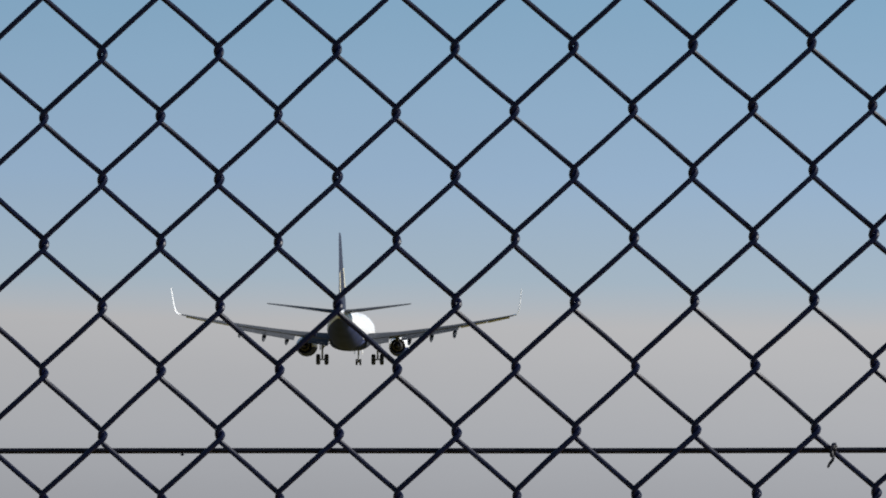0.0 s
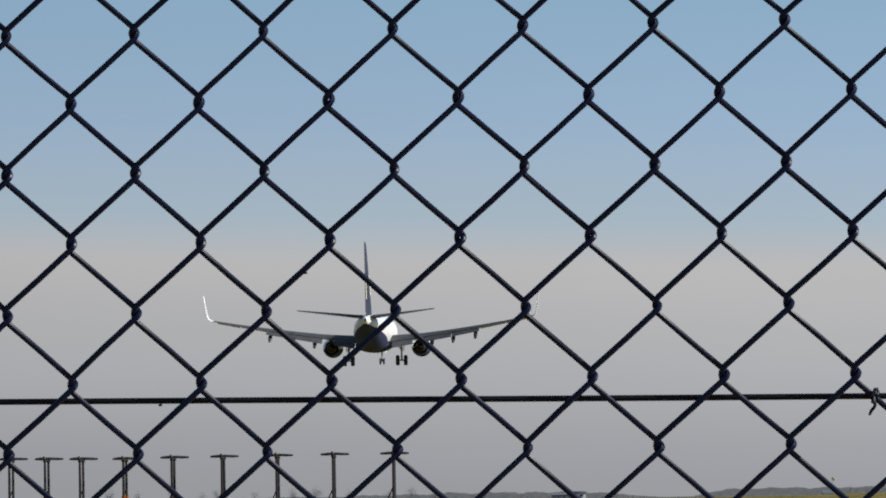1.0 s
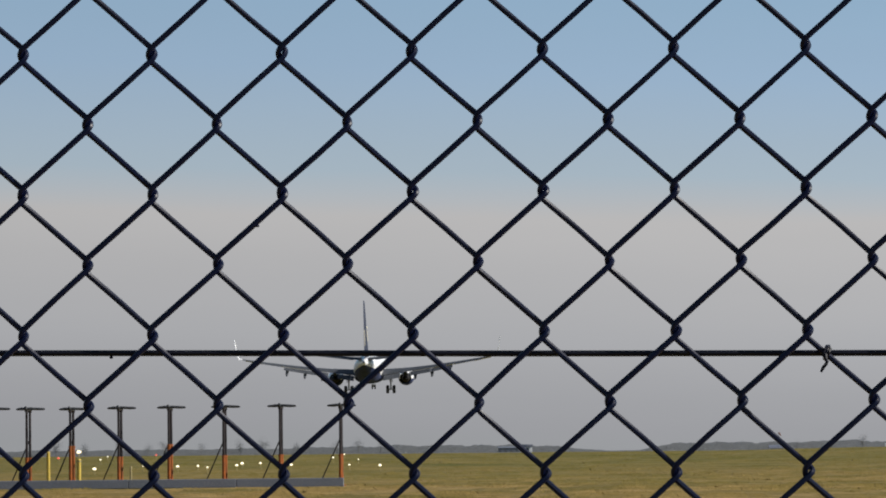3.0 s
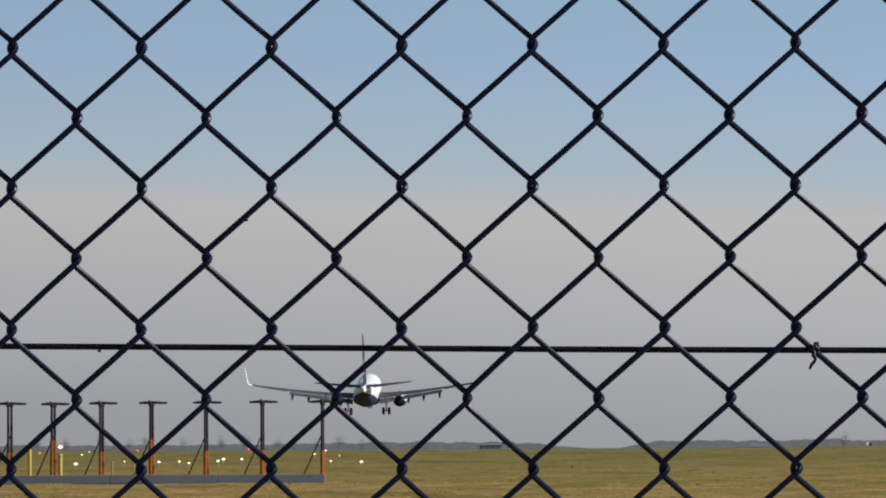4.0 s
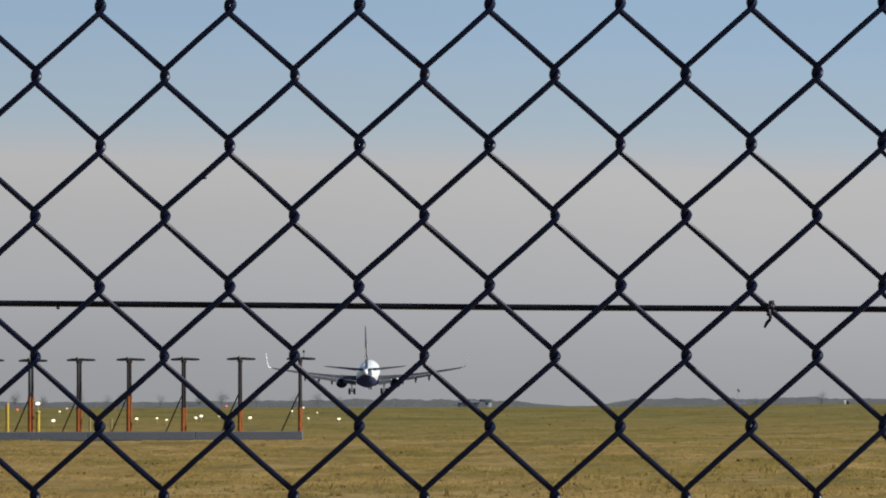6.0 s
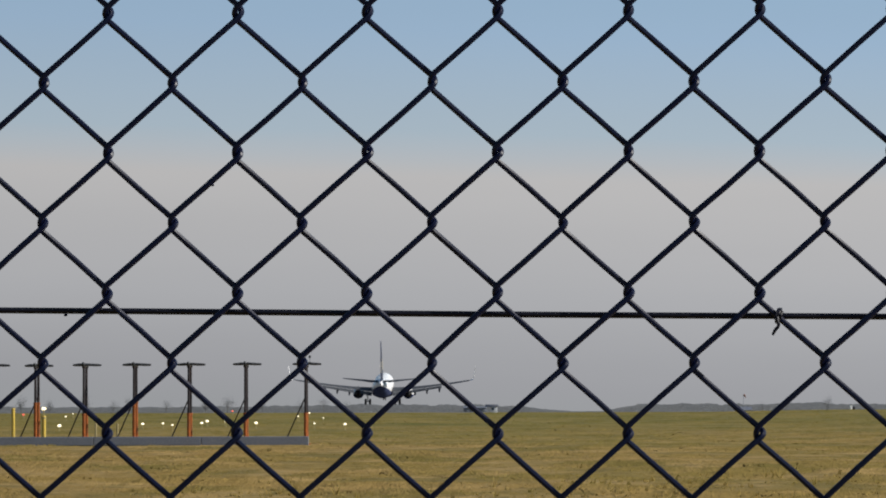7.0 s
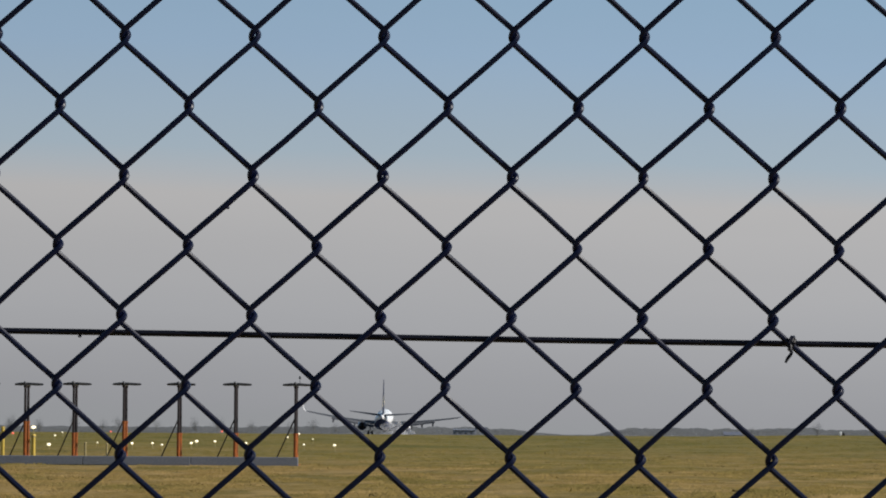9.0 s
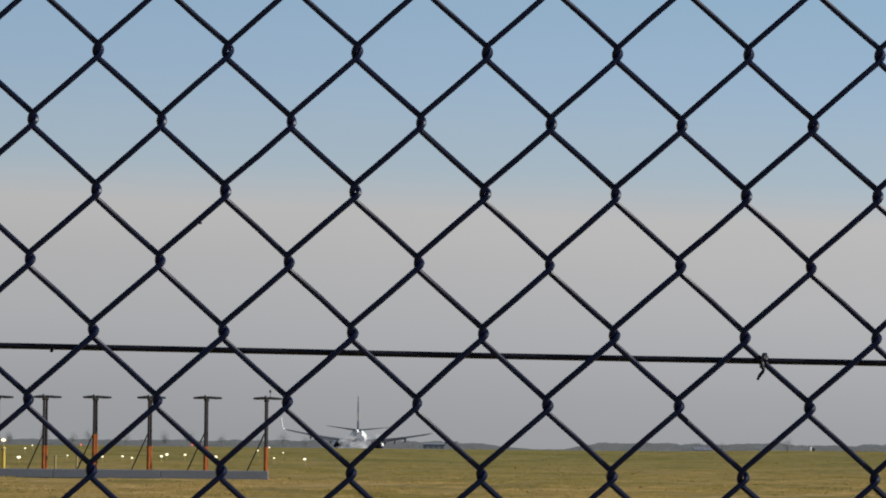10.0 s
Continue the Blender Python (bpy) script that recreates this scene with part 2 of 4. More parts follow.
def ground_material():
    m = bpy.data.materials.new("airfield_grass")
    m.use_nodes = True
    nt = m.node_tree
    b = nt.nodes["Principled BSDF"]
    b.inputs["Roughness"].default_value = 0.95
    b.inputs["Specular IOR Level"].default_value = 0.15
    co = nt.nodes.new("ShaderNodeTexCoord")
    mp = nt.nodes.new("ShaderNodeMapping")
    mp.inputs["Scale"].default_value = (1, 0.3, 1)
    far = nt.nodes.new("ShaderNodeMapping")
    far.inputs["Scale"].default_value = (1, 0.35, 1)
    nt.links.new(co.outputs["Object"], far.inputs["Vector"])
    nt.links.new(co.outputs["Object"], mp.inputs["Vector"])
    last = n_large = None
    layers = [(0.02, (0.25, 0.166, 0.052), (0.184, 0.144, 0.036), 0.4, 0.58, 0.85), (0.06, None, (0.29, 0.197, 0.072), 0.47, 0.6, 0.8), (0.13, None, (0.146, 0.117, 0.029), 0.5, 0.61, 0.9),
              (0.34, None, (0.32, 0.222, 0.086), 0.52, 0.62, 0.8), (0.9, None, (0.13, 0.102, 0.029), 0.53, 0.65, 0.65), (3.0, None, (0.34, 0.24, 0.096), 0.53, 0.7, 0.4)]
    for sc, first, second, lo, hi, most in layers:
        n = nt.nodes.new("ShaderNodeTexNoise")
        n.inputs["Scale"].default_value, n.inputs["Detail"].default_value = sc, 5
        nt.links.new(mp.outputs[0], n.inputs["Vector"])
        r = nt.nodes.new("ShaderNodeMapRange")
        r.inputs["From Min"].default_value, r.inputs["From Max"].default_value, r.inputs["To Max"].default_value = lo, hi, most
        nt.links.new(n.outputs[0], r.inputs["Value"])
        mx = nt.nodes.new("ShaderNodeMix")
        mx.data_type = "RGBA"
        nt.links.new(r.outputs[0], mx.inputs[0])
        if last:
            nt.links.new(last, mx.inputs[6])
        else:
            mx.inputs[6].default_value = (*first, 1)
        mx.inputs[7].default_value = (*second, 1)
        last = mx.outputs[2]
        n_large = n_large or n
    # greener where the field rises to its crest
    sep = nt.nodes.new("ShaderNodeSeparateXYZ")
    nt.links.new(co.outputs["Object"], sep.inputs[0])
    wander = nt.nodes.new("ShaderNodeMath")
    wander.operation = "MULTIPLY_ADD"
    wander.inputs[1].default_value = 190.0
    nt.links.new(n_large.outputs[0], wander.inputs[0])
    nt.links.new(sep.outputs[1], wander.inputs[2])
    green = nt.nodes.new("ShaderNodeMapRange")
    green.inputs["From Min"].default_value, green.inputs["From Max"].default_value, green.inputs["To Max"].default_value = 300, 500, 0.75
    nt.links.new(wander.outputs[0], green.inputs["Value"])
    lush = nt.nodes.new("ShaderNodeMix")
    lush.data_type = "RGBA"
    nt.links.new(green.outputs[0], lush.inputs[0])
    nt.links.new(last, lush.inputs[6])
    streaks = nt.nodes.new("ShaderNodeTexNoise")
    streaks.inputs["Scale"].default_value, streaks.inputs["Detail"].default_value, streaks.inputs["Roughness"].default_value = 0.14, 7, 0.66
    nt.links.new(far.outputs[0], streaks.inputs["Vector"])
    band = nt.nodes.new("ShaderNodeMapRange")
    band.inputs["From Min"].default_value, band.inputs["From Max"].default_value = 0.4, 0.62
    nt.links.new(streaks.outputs[0], band.inputs["Value"])
    greens = nt.nodes.new("ShaderNodeMix")
    greens.data_type = "RGBA"
    nt.links.new(band.outputs[0], greens.inputs[0])
    greens.inputs[6].default_value, greens.inputs[7].default_value = (0.096, 0.098, 0.018, 1), (0.205, 0.163, 0.046, 1)
    nt.links.new(greens.outputs[2], lush.inputs[7])
    last = lush.outputs[2]
    nt.links.new(last, b.inputs["Base Color"])
    bp = nt.nodes.new("ShaderNodeBump")
    bp.inputs["Distance"].default_value = 0.3
    lumps = nt.nodes.new("ShaderNodeTexNoise")
    lumps.inputs["Scale"].default_value, lumps.inputs["Detail"].default_value, lumps.inputs["Roughness"].default_value = 0.55, 6, 0.6
    nt.links.new(co.outputs["Object"], lumps.inputs["Vector"])
    nt.links.new(lumps.outputs[0], bp.inputs["Height"])
    nt.links.new(bp.outputs[0], b.inputs["Normal"])
    return m


M_GRASS = ground_material()


# ---------- mesh helpers ----------
def finish(bm, name, mats, smooth=True):
    bmesh.ops.recalc_face_normals(bm, faces=bm.faces)
    me = bpy.data.meshes.new(name)
    bm.to_mesh(me)
    bm.free()
    for m in mats if isinstance(mats, (list, tuple)) else [mats]:
        me.materials.append(m)
    if smooth:
        me.shade_smooth()
        me.set_sharp_from_angle(angle=radians(38))
    return me


def part(name, bm, mats, parent, label="", smooth=True):
    """Links a bmesh as one mesh object under a thing or a part."""
    ob = new(name, finish(bm, name, mats, smooth))
    ob.parent = parent
    return tagged(ob, label)


def thing(name, label, category, group="", at=None):
    ob = new(name)
    ob.empty_display_size = 0.1
    if at:
        ob.matrix_basis = at
    return tagged(ob, label, category, group)


def ring_loft(bm, rings, close_ends=True, mat=None):
    loops = [[bm.verts.new(p) for p in ring] for ring in rings]
    faces = []
    for a, b in zip(loops, loops[1:]):
        n = len(a)
        for i in range(n):
            faces.append(bm.faces.new((a[i], a[(i + 1) % n], b[(i + 1) % n], b[i])))
    if close_ends:
        faces += [bm.faces.new(loops[0][::-1]), bm.faces.new(loops[-1])]
    if mat is not None:
        for f in faces:
            f.material_index = mat
    return faces


def rod(bm, p0, p1, r0, r1=None, n=10, mat=None):
    p0, p1 = Vector(p0), Vector(p1)
    q = (p1 - p0).to_track_quat("Z", "Y")
    r1 = r0 if r1 is None else r1
    rings = [[p + q @ Vector((r * math.cos(2 * math.pi * i / n), r * math.sin(2 * math.pi * i / n), 0)) for i in range(n)] for p, r in ((p0, r0), (p1, r1))]
    return ring_loft(bm, rings, mat=mat)


def tube(bm, points, r, n=8, mat=None):
    points = [Vector(p) for p in points]
    rings, side = [], None
    for i, p in enumerate(points):
        d = (points[min(i + 1, len(points) - 1)] - points[max(i - 1, 0)]).normalized()
        if side is None:
            side = d.orthogonal().normalized()
        side = (side - d * side.dot(d)).normalized()
        other = d.cross(side)
        rr = r[i] if isinstance(r, (list, tuple)) else r
        rings.append([p + side * rr * math.cos(2 * math.pi * k / n) + other * rr * math.sin(2 * math.pi * k / n) for k in range(n)])
    return ring_loft(bm, rings, mat=mat)


def box(bm, centre, size, bevel=0.0, mat=None):
    made = bmesh.ops.create_cube(bm, size=1.0, matrix=Matrix.Translation(centre) @ Matrix.Diagonal((*size, 1)))
    faces = {f for v in made["verts"] for f in v.link_faces}
    if mat is not None:
        for f in faces:
            f.material_index = mat
    if bevel:
        edges = {e for f in faces for e in f.edges}
        bmesh.ops.bevel(bm, geom=list(edges), offset=bevel, segments=2, profile=0.5, affect="EDGES")


def turned(bm, profile, axis_at, n=28, mat=None):
    """A body of revolution about the y direction: profile of (y, radius) round axis_at (x, z)."""
    x, z = axis_at
    rings = [[(x + r * math.cos(2 * math.pi * k / n), y, z + r * math.sin(2 * math.pi * k / n)) for k in range(n)] for y, r in profile]
    return ring_loft(bm, rings, mat=mat)


def smooth_step(a, b, v):
    t = min(1.0, max(0.0, (v - a) / (b - a)))
    return t * t * (3 - 2 * t)


# ---------- ground ----------
def runway_dip(y):
    """How far the runway sags where the wheels touch."""
    return 0.8 * smooth_step(740, 900, y) * (1 - smooth_step(1240, 1400, y))


def ground_z(x, y):
    rise = 1.03 + 0.26 * smooth_step(0.045, 0.075, x / max(y, 60)) - 0.1 * smooth_step(0.004, 0.02, x / max(y, 60)) * (1 - smooth_step(0.03, 0.05, x / max(y, 60)))
    h = rise * smooth_step(290, 590, y) * (1 - smooth_step(610, 720, y))
    h -= 6.0 * smooth_step(1640, 2250, y) + runway_dip(y)
    calm = 1 - smooth_step(900, 1300, y)
    near = smooth_step(6, 30, abs(y - 2))
    h += near * calm * (0.05 * noise.noise((x * 0.11, y * 0.05, 3.1)) + 0.035 * noise.noise((x * 0.4, y * 0.16, 7.7)))
    return h


def build_ground():
    rows = [-80 + 8 * k for k in range(10)] + [2 + 2.5 * k for k in range(20)]
    y = 52.0
    while y < 760:
        rows.append(y)
        y *= 1.0155
    while y < 4900:
        rows.append(y)
        y *= 1.04
    rows.append(4950)
    cols, verts, faces = 120, [], []
    for y in rows:
        half = 70 + 0.95 * abs(y)
        for k in range(cols + 1):
            s = 2 * k / cols - 1
            x = half * (0.13 * s + 0.87 * s ** 3)
            verts.append((x, y, ground_z(x, y)))
    for r in range(len(rows) - 1):
        for k in range(cols):
            a = r * (cols + 1) + k
            faces.append((a, a + 1, a + cols + 2, a + cols + 1))
    me = bpy.data.meshes.new("ground")
    me.from_pydata(verts, [], faces)
    me.materials.append(M_GRASS)
    me.shade_smooth()
    tagged(new("ground", me), "rough yellow-green airfield grass rising gently to a low crest", "grass field", kind="structure")


build_ground()


def build_runway():
    """A strip beyond the crest, along the flight's line."""
    def strip(name, x0, x1, y0, y1, z, mat, label):
        bm = bmesh.new()
        c = 0.0067
        n = 120
        for i in range(n):
            a, b = y0 + (y1 - y0) * i / n, y0 + (y1 - y0) * (i + 1) / n
            vs = [bm.verts.new((-21.7 + c * yy + xx, yy, z + dz - runway_dip(yy))) for dz in (0, -0.3) for xx, yy in ((x0, a), (x1, a), (x1, b), (x0, b))]
            for q in ((0, 1, 2, 3), (7, 6, 5, 4), (0, 4, 5, 1), (1, 5, 6, 2), (2, 6, 7, 3), (3, 7, 4, 0)):
                bm.faces.new([vs[k] for k in q])
        ob = new(name, finish(bm, name, mat, smooth=False))
        return tagged(ob, label, "runway", kind="structure")
    strip("runway", -22.5, 22.5, 760, 1640, 0.1, M_ASPHALT, "grey asphalt runway behind the grass crest")


build_runway()


# ---------- the chain-link fence ----------
MESH_W, MESH_H, WIRE_R = 0.068, 0.074 * 0.9874, 0.0016
FENCE_X, FENCE_Y, FENCE_Z, FENCE_TURN = 0.1636, 2.5916, 1.7609, -0.0632
ROW_SLOPE, COL_LEAN = -0.0018, -0.0045


def zigzag_wire(seed, sag=0.0):
    """One wire of the mesh: a flattened spiral between two columns of knuckles, hung from z = 0 at a knuckle on its left column."""
    rnd = random.Random(seed)
    half, d, over, drop = MESH_W / 2, WIRE_R * 1.0, WIRE_R * 0.92, 0.0067
    points = []
    up, down = 9, 24
    for k in range(-up, down):
        z = -k * MESH_H
        jx, jz = rnd.uniform(-1, 1) * 0.00035, rnd.uniform(-1, 1) * 0.0004
        run = MESH_H / 2 - drop
        low = 0.0018 - 0.0016 * smooth_step(0.06, 0.2, z)
        if k == -2:
            low += sag
        # left bend, from the back layer to the front one
        for a in range(7):
            s = math.pi * (a / 6)
            points.append((-over + d - d * math.sin(s) + jx, -d * math.cos(s), z + drop / 2 - (drop + low) * a / 6 + jz))
        bow = rnd.uniform(-1, 1) * 0.0003
        points.append((half / 2, d + bow, z - drop / 2 - run / 2 - low + jz))
        jz2 = rnd.uniform(-1, 1) * 0.0004
        for a in range(7):
            s = math.pi * (a / 6)
            points.append((half + over - d + d * math.sin(s) + jx, d * math.cos(s), z - MESH_H / 2 + drop / 2 - low - (drop - low) * a / 6 + jz2))
        points.append((half / 2, -d + bow, z - MESH_H / 2 - drop / 2 - run / 2 + jz2))
    points = [(x + z * COL_LEAN * -1, y, z) for x, y, z in points]
    bm = bmesh.new()
    tube(bm, points, WIRE_R, 8)
    return finish(bm, "wire", M_WIRE)


def build_fence():
    fence = thing("chain_link_fence", "dark coated chain-link fence with a line wire tied behind the mesh", "fence",
                  at=Matrix.Translation((FENCE_X, FENCE_Y, FENCE_Z)) @ Matrix.Rotation(FENCE_TURN, 4, "Z"))
    meshes = [zigzag_wire(s) for s in range(7)]
    bent = {-5: zigzag_wire(3, 0.0012), -7: zigzag_wire(0, 0.0006)}  # two wires pushed down a little at one mesh
    for c in range(-42, 38):
        # a wire's left knuckles lie on column c; odd columns are half a mesh lower
        ob = new("wire", bent.get(c) or meshes[(c * 5) % 7])
        ob.parent = fence
        ob.matrix_basis = Matrix.Translation((c * MESH_W / 2, 0, c * ROW_SLOPE * MESH_W / 2 - (MESH_H / 2 if c % 2 else 0)))
    bm = bmesh.new()
    pts = []
    for k in range(60):
        u = -1.45 + 2.75 * k / 59
        pts.append((u, 0.0052, -0.0129 - 0.0107 * (u - 0.0) + 0.0003 * noise.noise((u * 4, 0, 0))))
    tube(bm, pts, 0.0016, 8)
    part("line_wire", bm, M_LINE, fence, "straight dark line wire")
    # the tie: two turns round a mesh wire and the line wire, and a bent loose end
    bm = bmesh.new()
    cx, cz = 0.0096, -0.0128
    pts = []
    for k in range(26):
        a = -0.6 + 2 * math.pi * 2.2 * k / 25
        pts.append((cx - 0.0012 + 0.0026 * k / 25 + 0.001 * math.sin(a), 0.0018 - 0.0052 * math.cos(a), cz + 0.0034 * math.sin(a)))
    part("tie", bm_tube(bm, pts, 0.0008), M_LINE, fence, "twisted dark wire tie")
    bm = bmesh.new()
    pts = [(cx - 0.0006, -0.004, cz - 0.001), (cx - 0.0004, -0.0048, cz - 0.0032), (cx + 0.0002, -0.0046, cz - 0.0050), (cx - 0.0004, -0.0044, cz - 0.0062),
           (cx - 0.0018, -0.0042, cz - 0.0078), (cx - 0.0030, -0.0042, cz - 0.0102)]
    part("tie_end", bm_tube(bm, pts, [0.001, 0.001, 0.0009, 0.0009, 0.0009, 0.0006]), M_LINE, fence, "loose bent end of the tie")
    for u, dz, y in ((-0.2845, 0.0562, -0.0018), (-0.3626, -0.0112, 0.0052)):
        bm = bmesh.new()
        bmesh.ops.create_icosphere(bm, subdivisions=2, radius=0.0007, matrix=Matrix.Translation((u, y - 0.0004, dz)) @ Matrix.Diagonal((1.5, 1, 1, 1)))
        part("coating_blob", bm, M_WIRE, fence)


def bm_tube(bm, pts, r):
    tube(bm, pts, r, 7)
    return bm


build_fence()


# ---------- the antenna array behind the threshold ----------
ARRAY_Y = 226.0
MASTS = [(-6.761, 3.673), (-9.485, 3.673), (-12.04, 3.662), (-14.513, 3.655), (-16.782, 3.646), (-18.97, 3.62), (-20.94, 3.64), (-22.52, 3.66), (-24.14, 3.68)]
LEG_GAP = 1.5


def log_antenna(paint=1.42):
    """One antenna: a boom with cross elements on two legs, orange up to the height of paint, and a raking stay. Base at the front leg's foot; the top stands at z = 3.67."""
    ant = thing("localizer_antenna", "dark cross-element antenna on two masts with orange lower halves", "antenna", "antennas of the array")
    # front of the array faces the camera; the legs stand one behind the other along the runway's line
    lean = 0.0067
    for k in range(2):
        y, x = k * LEG_GAP, k * LEG_GAP * lean
        bm = bmesh.new()
        rod(bm, (x, y, paint), (x, y, 3.52), 0.062, 0.055, 12)
        rod(bm, (x, y, 3.50), (x, y, 3.60), 0.085, 0.085, 10)
        leg = part("mast", bm, M_POLE, ant)
        bm = bmesh.new()
        rod(bm, (x, y, 0.0), (x, y, paint), 0.08, 0.075, 12)
        rod(bm, (x, y, 0.0), (x, y, 0.05), 0.2, 0.2, 12)
        rod(bm, (x, y, paint - 0.06), (x, y, paint + 0.03), 0.09, 0.09, 12)
        part("lower_sleeve", bm, M_ORANGE, leg, "orange painted lower half")
    bm = bmesh.new()
    rod(bm, (LEG_GAP * lean - 0.02, LEG_GAP, 2.25), (-1.05, LEG_GAP + 0.9, 0.02), 0.03, 0.03, 8)
    part("stay", bm, M_POLE, ant, "thin raking stay")
    bm = bmesh.new()
    box(bm, (LEG_GAP * lean / 2, LEG_GAP / 2, 3.62), (0.13, LEG_GAP + 0.9, 0.11), 0.02)
    part("boom", bm, M_ELEMENT, ant)
    for k in range(7):
        y = -0.35 + k * 0.36
        w = 0.66 - 0.055 * (6 - k)
        bm = bmesh.new()
        # two blades, thicker towards the middle of each, drooping a little to the ends
        for s in (-1, 1):
            rings = []
            for f, r in ((0.06, 0.025), (0.15, 0.05), (0.55, 0.062), (0.92, 0.048), (1.0, 0.02)):
                x, z = s * w * f, 3.665 - 0.012 * f
                rings.append([(x + y * lean, y + 0.03 * math.cos(a), z + r * math.sin(a)) for a in (2 * math.pi * i / 8 for i in range(8))])
            ring_loft(bm, rings)
        part("element", bm, M_ELEMENT, ant)
    bm = bmesh.new()
    bmesh.ops.create_uvsphere(bm, u_segments=12, v_segments=8, radius=0.1, matrix=Matrix.Translation((-0.003, -0.42, 3.68)) @ Matrix.Diagonal((0.75, 0.6, 0.9, 1)))
    part("end_cap", bm, M_ELEMENT, ant)
    return ant


def build_array():
    made = {}
    for k, (x, top) in enumerate(MASTS):
        m = pose(x, ARRAY_Y + 0.6, 0.02 + top - 3.67)
        paint = 1.95 if k in (3, 5, 7) else 1.42  # some masts are painted higher up
        if paint in made:
            copy_thing(made[paint], m)
        else:
            made[paint] = log_antenna(paint)
            made[paint].matrix_basis = m
    light = thing("obstruction_light", "tiny dark lamp on a thin stalk on the outermost antenna", "lamp", at=pose(MASTS[0][0] + 0.2, ARRAY_Y + 0.3, 3.68))
    bm = bmesh.new()
    rod(bm, (0, 0, -0.04), (0, 0, 0.26), 0.012, 0.01, 6)
    part("stalk", bm, M_POLE, light)
    bm = bmesh.new()
    rod(bm, (0, 0, 0.25), (0, 0, 0.34), 0.055, 0.05, 10)
    rod(bm, (0, 0, 0.34), (0, 0, 0.38), 0.05, 0.02, 10)
    part("lantern", bm, M_ELEMENT, light)
    beam = thing("ground_beam", "long low grey weathered beam lying in the grass before the masts", "beam")
    x1 = -6.6
    while x1 > -25.5:
        x0 = max(x1 - 4.85, -25.9)
        bm = bmesh.new()
        box(bm, ((x0 + x1) / 2, ARRAY_Y, 0.2), (x1 - x0 - 0.015, 0.5, 0.4), 0.025)
        part("segment", bm, M_BEAM, beam, smooth=False)
        x1 -= 4.85
    # marker posts behind the beam
    for x, y, h, r, mat in ((-20.36, 231, 1.66, 0.085, M_POST), (-18.95, 231, 1.3, 0.1, M_POST), (-19.25, 231.5, 1.1, 0.07, M_POST), (-16.7, 233, 0.95, 0.05, M_STAKE),
                            (-15.9, 236, 0.9, 0.05, M_STAKE), (-23.6, 231, 1.2, 0.08, M_POST)):
        bm = bmesh.new()
        z = ground_z(x, y)
        rod(bm, (0, 0, -0.05), (0, 0, h), r, r * 0.92, 10)
        rod(bm, (0, 0, h), (0, 0, h + 0.06), r * 1.25, r * 0.9, 10)
        rod(bm, (0, 0, -0.03), (0, 0, 0.05), r * 1.7, r * 1.6, 10)
        post = new("marker_post", finish(bm, "marker_post", mat))
        post.matrix_basis = pose(x, y, z)
        tagged(post, "yellow marker post standing in the grass" if mat is M_POST else "thin faded marker stake in the grass", "post", "posts behind the array")


build_array()


def ground_lamp(mat, name, label, r=0.075):
    """A low approach lamp on a stake: base plate, stake, hooded body and a lit lens facing the camera's side."""
    lamp = thing(name, label, "airfield light", "lamps on the approach")
    bm = bmesh.new()
    rod(bm, (0, 0, -0.1), (0, 0, 0.33), 0.03, 0.025, 8)
    rod(bm, (0, 0, -0.02), (0, 0, 0.03), 0.12, 0.11, 10)
    part("stake", bm, M_STAKE, lamp)
    bm = bmesh.new()
    turned(bm, [(-0.06, r), (-0.05, r * 1.15), (0.06, r * 1.15), (0.18, r * 0.8), (0.22, r * 0.3)], (0, 0.43), 14)
    bmesh.ops.scale(bm, vec=(1.3, 1, 0.85), verts=bm.verts, space=pose(0, 0, -0.43))
    part("housing", bm, M_POST, lamp)
    bm = bmesh.new()
    turned(bm, [(-0.12, r * 0.25), (-0.11, r * 0.6), (-0.08, r * 0.92), (-0.055, r * 0.98)], (0, 0.43), 14)
    bmesh.ops.scale(bm, vec=(1.3, 1, 0.85), verts=bm.verts, space=pose(0, 0, -0.43))
    part("lens", bm, mat, lamp, "lit lens")
    return lamp


def build_lamps():
    # sideways, distance, radius of the lens
    white = [(-27.0, 342, 0.14), (-19.0, 384, 0.13), (-14.7, 370, 0.13), (-34.5, 444, 0.09), (-25.2, 364, 0.06), (-22.2, 356, 0.11), (-21.1, 362, 0.09), (-19.4, 344, 0.08),
             (-18.5, 366, 0.11), (-17.6, 384, 0.1), (-13.8, 440, 0.09), (-14.2, 488, 0.09), (-10.0, 356, 0.075), (-7.7, 350, 0.11), (-11.0, 418, 0.06), (-36.9, 484, 0.07)]
    red = [(-40.3, 468, 0.12), (-34.1, 512, 0.1), (-23.1, 520, 0.11)]
    for mat, spots, name, label in ((M_LAMP, white, "approach_lamp", "small lit white approach lamp on a stake in grass"), (M_REDLAMP, red, "red_lamp", "small lit red lamp on a stake in grass")):
        for x, y, r in spots:
            ground_lamp(mat, name, label, r * 0.76).matrix_basis = pose(x, y, ground_z(x, y) - 0.01)
    ground_lamp(M_LAMP, "approach_lamp", "lit white lamp on top of a yellow post", 0.085).matrix_basis = pose(-18.95, 231, 1.24)


build_lamps()


